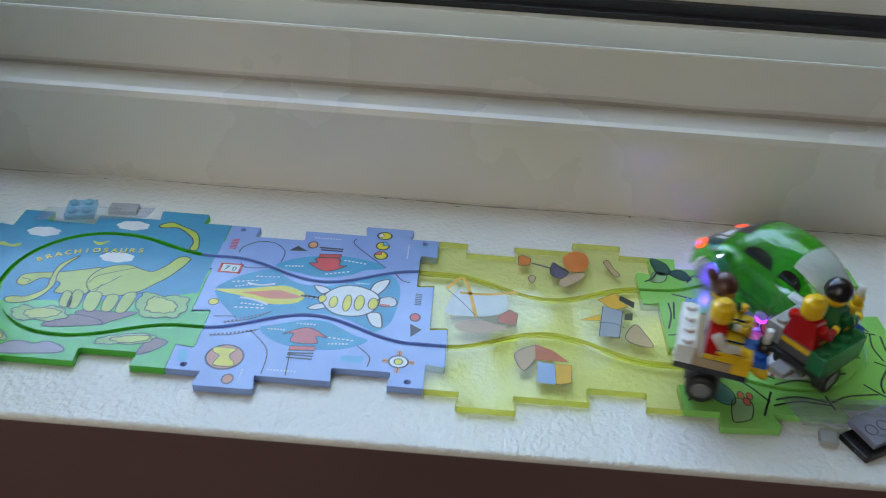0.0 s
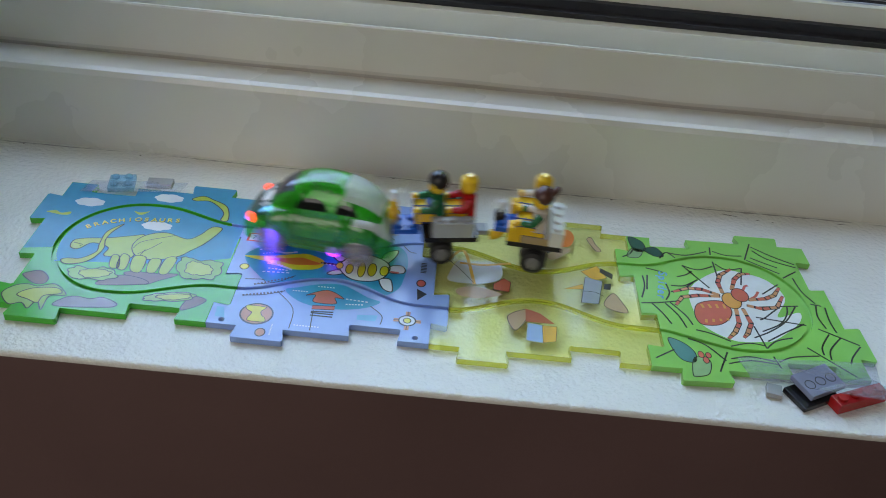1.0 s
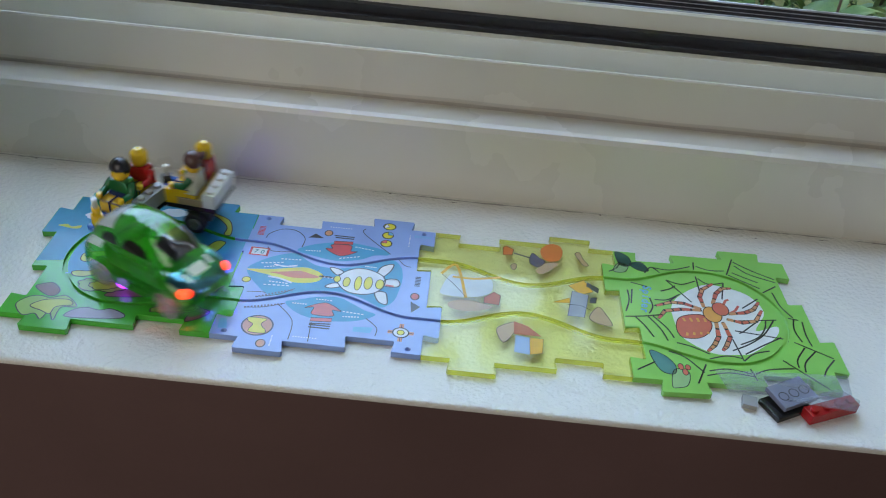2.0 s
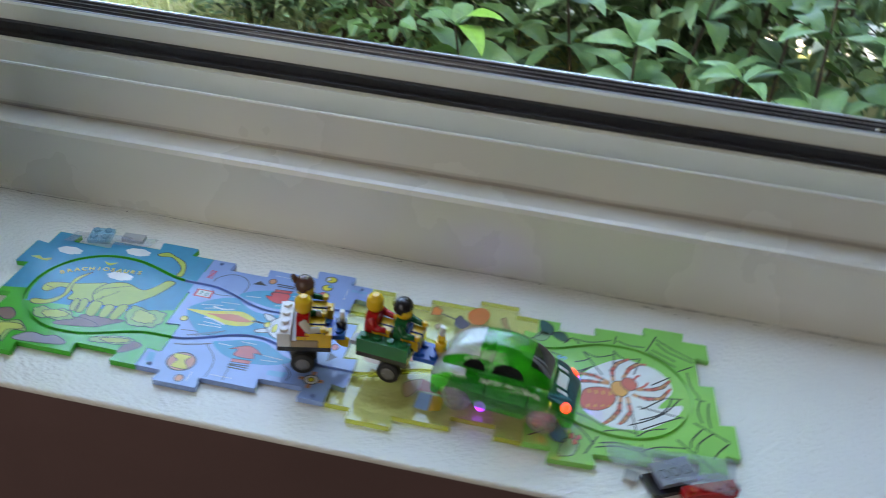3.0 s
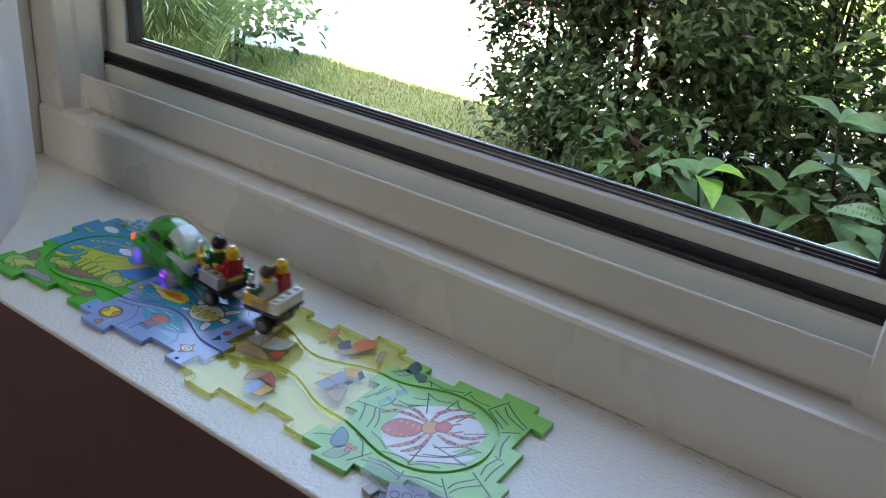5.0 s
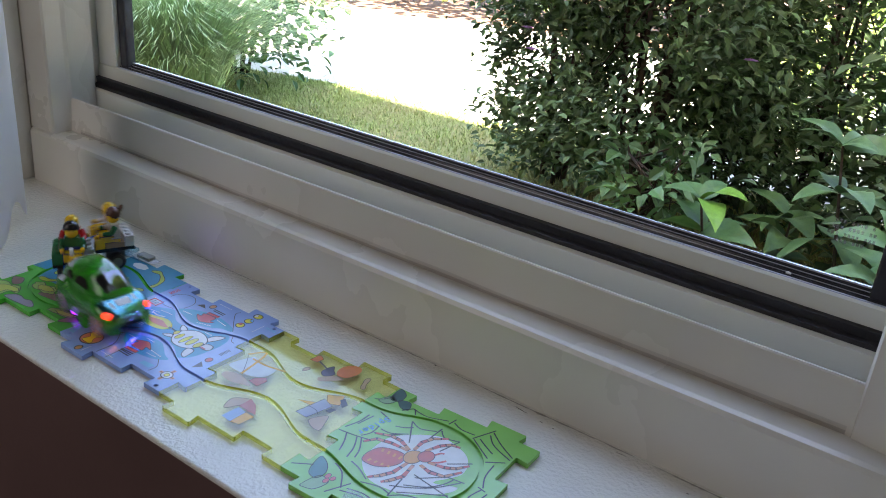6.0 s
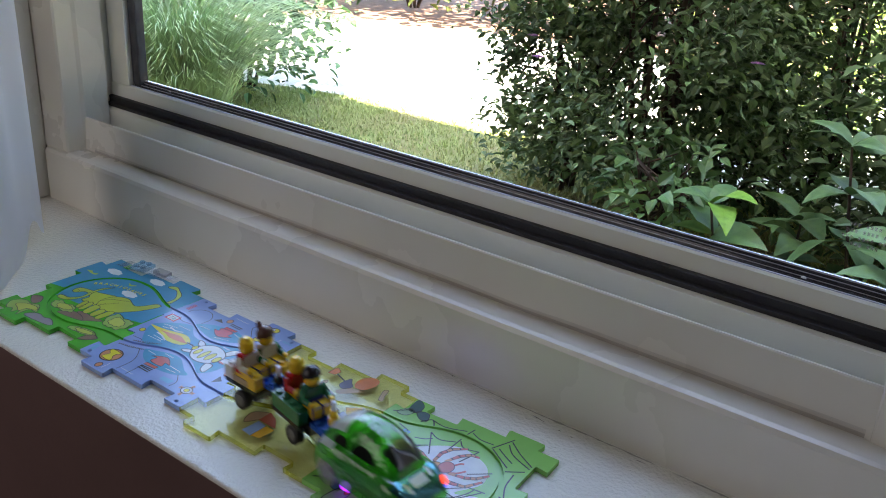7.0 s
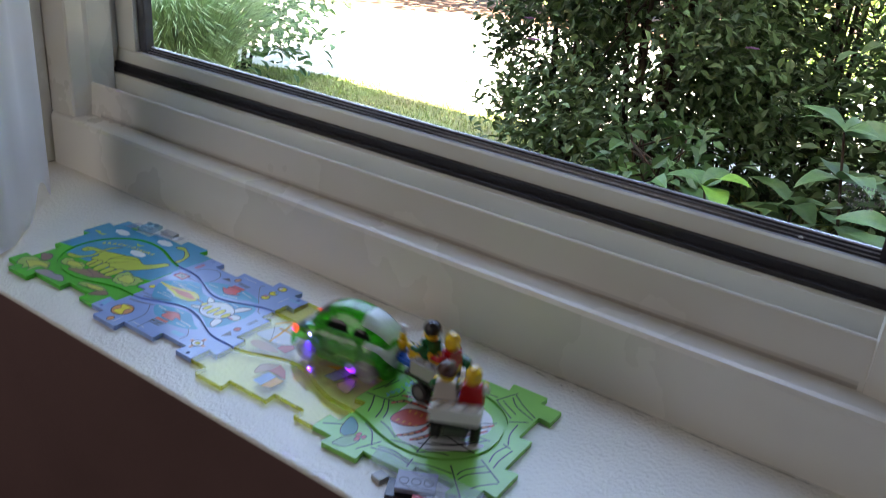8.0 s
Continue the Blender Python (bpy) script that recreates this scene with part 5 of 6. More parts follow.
for k in range(4):
    stroke(tile_web, "abdomen_mark", K_PEACHY, 5, 1.5, [(36 + 4.4 * k, 55.5 + .6 * k), (37 + 4.2 * k, 52.5 + .4 * k)])
    stroke(tile_web, "abdomen_mark", K_PEACHY, 5, 1.5, [(36 + 4.4 * k, 39.5 + 1.2 * k), (36.6 + 4.2 * k, 42.4 + .8 * k)])
for pts in ([(26, 56), (31, 55), (30, 53)], [(60, 56), (62, 62), (68, 66), (80, 72)], [(64, 51), (70, 58), (74, 64)], [(66, 50), (67, 56)], [(86, 50), (92, 53)]):
    stroke(tile_dino, "printed_line", K_INK, 6, 0.4, pts)

# ---- leftover bricks held by clear tape ----
M_CLEARBLUE = clear("clear_blue_plastic", (0.72, 0.90, 0.97), (0.30, 0.60, 0.80), 0.3)
M_PALETAPE = clear("clear_tape", (0.88, 0.90, 0.93), (0.62, 0.66, 0.72), 0.28, 0.1)


def tape(label, pts, z, lift=0.0, m=None):
    """A slightly crumpled strip of tape."""
    bm = bmesh.new()
    n = 14
    a, b, c, d = [Vector(p) * MM for p in pts]
    g = [[None] * (n + 1) for _ in range(n + 1)]
    for i in range(n + 1):
        for j in range(n + 1):
            u, v = i / n, j / n
            p = a.lerp(b, u).lerp(d.lerp(c, u), v)
            h = z + lift * math.sin(math.pi * u) * math.sin(math.pi * v) + .5 * noise.noise(Vector((p.x * 160, p.y * 160, 0)))
            g[i][j] = bm.verts.new((p.x, p.y, h * MM))
    for i in range(n):
        for j in range(n):
            bm.faces.new((g[i][j], g[i + 1][j], g[i + 1][j + 1], g[i][j + 1])).smooth = True
    bmesh.ops.solidify(bm, geom=bm.faces[:], thickness=0.00012)
    return tagged(link("clear_tape", bm, m or M_PALETAPE), label, "tape")


def loose_brick(name, label, m, nx, ny, h, material, studs=True):
    t = tagged(new(name), label, "toy brick")
    t.matrix_basis = m
    body = brick("body", 0, 0, 0, nx, ny, h, material, t, studs=False)
    if studs:
        for i in range(nx):
            for j in range(ny):
                bm = bmesh.new()
                lathe(bm, [(2.4 * MM, 0), (2.4 * MM, 1.5 * MM), (2.1 * MM, 1.75 * MM)], 16, 0, pose((-nx * 4 + 4 + 8 * i) * MM, (-ny * 4 + 4 + 8 * j) * MM, h * 3.2 * MM))
                part("stud", bm, material, body)
    return t


def make_leftovers():
    loose_brick("loose_brick", "small light grey toy brick on the sill", pose(0.4205, -0.0015, 0.0003, 0, 0, -12), 1, 1, 1, B_LGREY, False)
    loose_brick("loose_brick", "black toy brick lying on the sill", pose(0.440, -0.001, 0.0003, 0, 0, 28), 3, 2, 1, B_BLACK, False)
    g = loose_brick("loose_plate", "grey toy plate with three ring marks under tape", pose(0.4432, 0.0035, 0.0052, 4, 0, 29), 3, 2, 1, B_SLATE, False)
    for k in (-1, 0, 1):
        bm = bmesh.new()
        pts = [Vector((7.2 * k + 2.7 * math.cos(a), 2.7 * math.sin(a) - .8)) * MM for a in (2 * math.pi * i / 24 for i in range(24))]
        ribbon(bm, pts, 0.45 * MM, 3.2 * MM, 3.32 * MM, True)
        part("ring_mark", bm, K_INK, g)
    loose_brick("loose_brick", "red toy brick under clear tape on the sill", pose(0.4635, -0.0025, 0.0003, 0, 0, 24), 4, 1, 2, B_RED)
    tape("crumpled clear tape over loose bricks and the tile edge", [(404, 17), (480, 23), (477, 2), (409, 1)], 6.2, 3.2)
    tape("clear tape flap over the red brick", [(438, -5), (470, 9), (479, 1), (474, -8)], 9.0, 1.0)
    loose_brick("loose_plate", "clear blue toy plate taped behind the tile", pose(0.0375, 0.1245, 0.0045, 0, 0, 12), 2, 2, 1, M_CLEARBLUE)
    loose_brick("loose_plate", "grey toy plate taped behind the tile", pose(0.0605, 0.1285, 0.0045, 0, 0, 4), 2, 1, 1, B_LGREY, False)
    tape("clear tape across the back edge of the dinosaur tile", [(15, 112), (75, 122), (77, 133), (18, 126)], 5.4, 3.2)

# ---- toy car ----
M_CAR = clear("clear_green_plastic", (0.14, 0.82, 0.12), (0.008, 0.48, 0.02), 0.40, 0.05, True, 0.45, 150)
M_TAIL = clear("clear_silver_plastic", (0.88, 0.93, 0.90), (0.84, 0.85, 0.90), 0.60, 0.08, True, 0.7, 160)
M_GUTS = mat("green_chassis", (0.02, 0.14, 0.04), 0.4, color2=(0.07, 0.42, 0.09), scale=110, bump=0.4, bscale=200)
M_TINT = mat("black_car_glass", (0.012, 0.014, 0.014), 0.08, var=0.2, scale=60)
M_GREYGLASS = mat("grey_car_glass", (0.16, 0.165, 0.20), 0.07, metal=0.9, var=0.15, scale=60)
M_HOOD = mat("teal_chrome", (0.05, 0.30, 0.36), 0.1, metal=0.8, color2=(0.02, 0.12, 0.17), scale=110, bump=0.5, bscale=160, coat=0.6)
M_WHITE = plastic("white_plastic", (0.78, 0.77, 0.74))
M_WHEEL = clear("clear_frosted_plastic", (0.90, 0.90, 0.94), (0.66, 0.64, 0.70), 0.24, 0.15, True)
M_RED_LED = mat("red_lamp", (0.7, 0.05, 0.02), 0.3, emit=(1, 0.05, 0.02), power=0.22)
M_BLUE_LED = mat("blue_lamp", (0.1, 0.1, 0.7), 0.3, emit=(0.06, 0.10, 1), power=0.25)
M_BEAM_VIOLET = mat("violet_beam_lamp", (0.2, 0.1, 0.6), 0.4, emit=(0.11, 0.02, 1), power=1000)
M_BEAM_RED = mat("red_beam_lamp", (0.6, 0.1, 0.1), 0.4, emit=(1, 0.07, 0.03), power=110)
M_PURPLE_LED = mat("violet_lamp", (0.4, 0.05, 0.7), 0.3, emit=(0.26, 0.02, 1), power=0.32)

CAR_L, CAR_W = 44.0, 19.5       # half length and half width, millimetres


def body_pt(u, v, lift=0.0):
    """Lower body shell: u along the car from -1 (tail) to 1 (nose), v across from 0 to pi."""
    e = max(0.0, 1 - abs(u) ** 6) ** 0.35
    w = CAR_W * (0.50 + 0.50 * e) + 1.2 * math.exp(-((abs(u) - 0.58) / 0.20) ** 2) + lift
    if u > 0:
        top = 15.5 + 15.0 * max(0.0, 1 - u ** 2.8) ** 0.7 + lift
    else:
        top = 16.0 + 15.0 * max(0.0, 1 - abs(u) ** 5) ** 0.6 + lift
    c, s = math.cos(v), math.sin(v)
    y = w * math.copysign(abs(c) ** 0.42, c)
    low = 6.6 + 10.4 * math.exp(-((abs(u) - 0.60) / 0.225) ** 6)
    return Vector(((u * CAR_L + math.copysign(lift * abs(u) ** 6, u)) * MM, y * MM, (low + (top - low) * s ** 0.5) * MM))


def cabin_pt(u, v, lift=0.0):
    """Domed cabin: u from -1 to 1 over its own length."""
    e = max(0.0, 1 - u * u)
    w = 16.8 * (0.62 + 0.38 * e ** 0.5) + lift
    h = 20.5 * e ** 0.58 + lift
    c, s = math.cos(v), math.sin(v)
    y = w * math.copysign(abs(c) ** 0.62, c) * (1 - 0.18 * s)
    return Vector(((-5.0 + 33.0 * u) * MM, y * MM, (27.0 + h * s ** 0.7) * MM))


def shell(bm, fn, u0, u1, v0, v1, nu, nv, lift=0.0, thick=0.0, mi=0):
    """A piece of a car surface between two u and two v."""
    g = [[bm.verts.new(fn(u0 + (u1 - u0) * i / nu, v0 + (v1 - v0) * j / nv, lift)) for j in range(nv + 1)] for i in range(nu + 1)]
    for i in range(nu):
        for j in range(nv):
            f = bm.faces.new((g[i][j], g[i][j + 1], g[i + 1][j + 1], g[i + 1][j]))
            f.smooth, f.material_index = True, mi
    return g


def make_wheel(parent, name, r, w, m, tyre, rim):
    """A wheel that turns about its own y."""
    wh = new(name)
    wh.parent = parent
    wh.matrix_basis = m
    t = pose(0, 0, 0, 90)
    bm = bmesh.new()
    lathe(bm, [(r * .62, -w / 2), (r * .9, -w / 2), (r, -w / 2 + .12 * r), (r, -w * .08), (r * .95, -w * .05), (r * .95, w * .05), (r, w * .08), (r, w / 2 - .12 * r), (r * .9, w / 2), (r * .62, w / 2)], 28, 0, t)
    part("tyre", bm, tyre, wh)
    bm = bmesh.new()
    lathe(bm, [(r * .3, -w * .53), (r * .6, -w * .50), (r * .61, 0), (r * .6, w * .50), (r * .3, w * .53)], 24, 0, t)
    for k in range(5):
        a = 2 * math.pi * k / 5
        for s in (-1, 1):
            box(bm, -.05 * r, .05 * r, s * w * .52 - .03 * r, s * w * .52 + .03 * r, r * .08, r * .57, 0, 0, Matrix.Rotation(a, 4, 'Y'))
    part("rim", bm, rim, wh)
    return wh


def make_car():
    car = thing("toy_car", "shiny clear-green toy car with black windows and glowing lamps", "toy car")
    bm = bmesh.new()
    shell(bm, body_pt, -1, 1, 0, math.pi, 56, 30)
    body = part("body", bm, M_CAR, car)
    bm = bmesh.new()
    shell(bm, cabin_pt, -1, 1, 0, math.pi, 40, 28)
    part("roof", bm, M_CAR, car)
    bm = bmesh.new()
    box(bm, -0.034, 0.034, -0.0145, 0.0145, 0.0045, 0.0085, 0.001)
    part("underside", bm, M_TINT, car, "black car underside")
    for nm, b in (("motor_block", (-0.031, -0.012, -0.011, 0.011, 0.0086, 0.024)), ("battery_box", (-0.010, 0.014, -0.012, 0.012, 0.0086, 0.018)), ("front_block", (0.016, 0.028, -0.012, 0.012, 0.0086, 0.018)),
                  ("seat_row", (-0.016, -0.010, -0.012, 0.012, 0.022, 0.034)), ("dashboard", (0.012, 0.018, -0.013, 0.013, 0.020, 0.028))):
        bm = bmesh.new()
        box(bm, *b, 0.0012)
        part(nm, bm, M_GUTS, car, "dark green inner piece seen through the shell")
    bm = bmesh.new()
    shell(bm, body_pt, -0.998, -0.50, 0.62, math.pi - 0.62, 18, 18, 0.35)
    part("tail_lid", bm, M_TAIL, car, "silver-white shiny tail lid")
    bm = bmesh.new()
    shell(bm, cabin_pt, -0.97, -0.34, 0.60, math.pi - 0.60, 14, 16, 0.35)
    part("rear_window", bm, M_TAIL, car, "silver-white shiny rear window")
    bm = bmesh.new()
    shell(bm, body_pt, 0.60, 0.95, 0.72, math.pi - 0.72, 12, 12, 0.35)
    hood = part("hood_panel", bm, M_HOOD, car, "shiny teal bonnet panel with white stripes")
    for k in (-1, 0, 1):
        bm = bmesh.new()
        shell(bm, body_pt, 0.66 + .03 * k, 0.80 + .03 * k, math.pi / 2 + .17 * k - .05, math.pi / 2 + .17 * k + .05, 4, 1, 0.6)
        part("stripe", bm, M_WHITE, hood, "white stripe")
    bm = bmesh.new()
    shell(bm, cabin_pt, 0.56, 0.93, 0.78, math.pi - 0.78, 10, 14, 0.3)
    part("windscreen", bm, M_GREYGLASS, car, "grey mirrored windscreen")
    for flip in (False, True):
        for u0, u1, top in ((-0.60, -0.20, 0.44), (-0.08, 0.50, 0.48)):
            bm = bmesh.new()

            def arched(a, b, lift):
                """An arched pane: b runs from its sill to the curve of its top."""
                k = 0.14 + (top - 0.14) * b * max(0.0, 1 - abs(2 * a - 1) ** 2.6) ** 0.6
                return cabin_pt(u0 + (u1 - u0) * a, math.pi - k if flip else k, lift)

            shell(bm, arched, 0, 1, 0, 1, 14, 5, 0.3)
            part("side_window", bm, M_TINT, car, "black arched side window")
    for s in (-1, 1):
        bm = bmesh.new()
        lathe(bm, [(1.2 * MM, -1 * MM), (2.6 * MM, 0), (2.3 * MM, 1.4 * MM), (1.0 * MM, 2.1 * MM)], 14, 0, pose(0.0370, s * 0.0155, 0.0205, 0, 72, s * 52) @ Matrix.Diagonal((1.15, 1.35, 1.1, 1)))
        part("headlamp", bm, M_RED_LED, car, "glowing red lamp")
        if s > 0:
            bm = bmesh.new()
            box(bm, -0.0012, 0.0012, -0.0022, 0.0022, -0.0008, 0.0008, 0.0004, 0, pose(0.0400, s * 0.0135, 0.0185))
            part("small_lamp", bm, M_BLUE_LED, car, "glowing blue lamp")
        bm = bmesh.new()
        lathe(bm, [(1.0 * MM, -0.8 * MM), (1.6 * MM, 0), (1.0 * MM, 0.9 * MM)], 12, 0, pose(-0.0110, s * 0.0172, 0.0060, 90) @ Matrix.Diagonal((2.3, 2.2, 2.2, 1)))
        part("side_lamp", bm, M_PURPLE_LED, car, "glowing violet lamp")
        # the lamp proper: a glowing disc at the bottom of a dark tube, throwing a beam forward
        bm = bmesh.new()
        lathe(bm, [(1.1 * MM, 0), (1.1 * MM, 0.3 * MM)], 12, 0, pose(0.0300, s * 0.0085, 0.0150, 0, 66))
        part("lamp_disc", bm, M_BEAM_VIOLET if s > 0 else M_BEAM_RED, car, "bright lamp disc")
        bm = bmesh.new()
        ring = [[bm.verts.new((r * MM * math.cos(a), r * MM * math.sin(a), z * MM)) for a in (2 * math.pi * i / 14 for i in range(14))] for r, z in ((1.9, -0.5), (2.1, 7.0), (2.4, 7.0), (2.2, -0.5))]
        for k in range(4):
            for i in range(14):
                bm.faces.new((ring[k][i], ring[k][(i + 1) % 14], ring[(k + 1) % 4][(i + 1) % 14], ring[(k + 1) % 4][i]))
        bmesh.ops.transform(bm, matrix=pose(0.0300, s * 0.0085, 0.0150, 0, 66), verts=bm.verts[:])
        part("lamp_tube", bm, M_TINT, car, "dark lamp tube")
    wheels = []
    for x in (-0.0255, 0.0255):
        for s in (-1, 1):
            wheels.append((make_wheel(car, "wheel", 0.0090, 0.0055, pose(x, s * 0.0182, 0.0092), M_WHEEL, M_WHEEL), Vector((x, s * 0.0182, 0.0092)), 0.0092))
    return car, wheels


# ---- brick trailers ----
B_BLACK = plastic("black_brick", (0.018, 0.018, 0.02))
B_DGREY = plastic("dark_grey_brick", (0.10, 0.10, 0.10))
B_LGREY = plastic("light_grey_brick", (0.38, 0.38, 0.37))
B_MGREY = plastic("mid_grey_rim", (0.20, 0.20, 0.20))
B_GREEN = plastic("green_brick", (0.01, 0.16, 0.05))
B_BLUE = plastic("blue_brick", (0.01, 0.09, 0.42))
B_YEL = plastic("yellow_brick", (0.80, 0.48, 0.02))
B_TAN = plastic("tan_brick", (0.42, 0.30, 0.16))
B_RED = plastic("red_brick", (0.45, 0.012, 0.012))
B_BROWN = plastic("brown_brick", (0.10, 0.035, 0.02))
B_TYRE = mat("black_tyre", (0.02, 0.02, 0.02), 0.6, var=0.2, scale=200)
B_DBLUE = plastic("dark_blue_brick", (0.015, 0.03, 0.12))


def brick(name, x, y, z, nx, ny, h, material, parent, label="", studs=True):
    """Toy brick: nx by ny studs of 8 mm, h plates of 3.2 mm high, centred on x, y in millimetres."""
    bm = bmesh.new()
    hx, hy, hz = nx * 4 - .1, ny * 4 - .1, h * 3.2
    box(bm, (x - hx) * MM, (x + hx) * MM, (y - hy) * MM, (y + hy) * MM, z * MM, (z + hz) * MM, 0.00025)
    if studs:
        for i in range(nx):
            for j in range(ny):
                lathe(bm, [(2.4 * MM, -.0002), (2.4 * MM, 1.5 * MM), (2.15 * MM, 1.75 * MM)], 14, 0,
                      pose((x - nx * 4 + 4 + 8 * i) * MM, (y - ny * 4 + 4 + 8 * j) * MM, (z + hz) * MM))
    return part(name, bm, material, parent, label)


def axle(parent, x, z, r, half):
    bm = bmesh.new()
    lathe(bm, [(1.5 * MM, -half), (1.5 * MM, half)], 12, 0, pose(x, 0, z, 90))
    part("axle", bm, B_LGREY, parent)
    return [(make_wheel(parent, "wheel", r, 0.0062, pose(x, s * half, z), B_TYRE, B_MGREY), Vector((x, s * half, z)), r) for s in (-1, 1)]


def make_trailer_a():
    """Trailer behind the car; its wheel axle is the origin, the car is at +x."""
    t = thing("brick_trailer", "toy brick trailer with green and grey sides and a blue coupling", "toy trailer", "brick trailers")
    brick("axle_block", 0, 0, 6.2, 2, 1, 3.8, B_DGREY, t, studs=False)
    brick("base_plate", -4, 0, 18.6, 4, 4, 1, B_BLACK, t, studs=False)
    brick("seat_block", -6, 0, 21.8, 3, 2, 1.5, B_DGREY, t, studs=False)
    brick("side_brick", -4, -12, 21.8, 4, 1, 3, B_GREEN, t, "green side brick")
    brick("side_brick", -5, 12, 21.8, 3, 1, 3, B_LGREY, t, "light grey side brick")
    brick("coupling_plate", 21, 0, 18.8, 2, 2, 1, B_BLUE, t, "blue studded plate")
    bm = bmesh.new()
    for r, a, b in ((3.0, 14, 19), (2.6, 22, 26), (3.4, 26, 32), (2.3, 32, 37), (1.6, 37, 43)):
        lathe(bm, [(r * MM, a * MM), (r * MM, b * MM)], 16, 1 if r in (3.4, 2.3) else 2 if r == 1.6 else 0, pose(0.0280, 0, 0))
    part("pin_post", bm, [B_TAN, B_YEL, B_WHITE2], t, "tan and yellow coupling post with a white pin")
    bm = bmesh.new()
    box(bm, 0.0105, 0.013, -0.006, 0.006, 0.0225, 0.034, 0.0008, 0, pose(0.002, 0, 0, 0, -10))
    part("dash", bm, B_DBLUE, t, "dark blue dashboard piece")
    brick("rear_coupling", -24, 0, 15.2, 1, 1, 1, B_LGREY, t, studs=False)
    return t, axle(t, 0, 0.0078, 0.0072, 0.0105)


def make_trailer_b():
    t = thing("brick_trailer", "toy brick trailer with a white back wall and yellow corner bricks", "toy trailer", "brick trailers")
    brick("axle_block", 0, 0, 6.2, 2, 2, 3.8, B_DGREY, t, studs=False)
    brick("base_plate", 1, 0, 18.6, 4, 4, 1, B_BLACK, t, studs=False)
    brick("seat_block", 1, 0, 21.8, 2, 4, 1.5, B_TAN, t, "tan seat block", studs=False)
    brick("back_brick", -11, 0, 21.8, 1, 4, 3, B_WHITEB, t, "white back brick")
    for y in (-12, 12):
        brick("corner_brick", 13, y, 21.8, 1, 1, 3, B_YEL, t, "yellow corner brick")
    brick("coupling_plate", 17, 0, 21.8, 2, 2, 1, B_BLUE, t, "blue studded plate")
    bm = bmesh.new()
    for r, a, b in ((3.2, 25, 31), (1.6, 31, 38)):
        lathe(bm, [(r * MM, a * MM), (r * MM, b * MM)], 16, 0 if r > 2 else 1, pose(0.0225, 0, 0))
    part("pin_post", bm, [B_BLACK, B_WHITE2], t, "black post with a white pin")
    bm = bmesh.new()
    pts = [Vector((20 + 7 * (1 - math.cos(a)), 0, 21 - 7.5 * math.sin(a))) * MM for a in (i * math.pi / 2 / 8 for i in range(9))]
    for a, b in zip(pts, pts[1:]):
        lathe(bm, [(3.1 * MM, 0), (3.1 * MM, (b - a).length * 1.08)], 12, 0, Matrix.Translation(a) @ (b - a).to_track_quat('Z', 'Y').to_matrix().to_4x4())
    part("coupling_hook", bm, B_YEL, t, "curved yellow coupling hook")
    return t, axle(t, 0, 0.0078, 0.0072, 0.0125)


B_WHITEB = plastic("white_brick", (0.74, 0.73, 0.70))
B_WHITE2 = plastic("white_pin", (0.72, 0.72, 0.70))


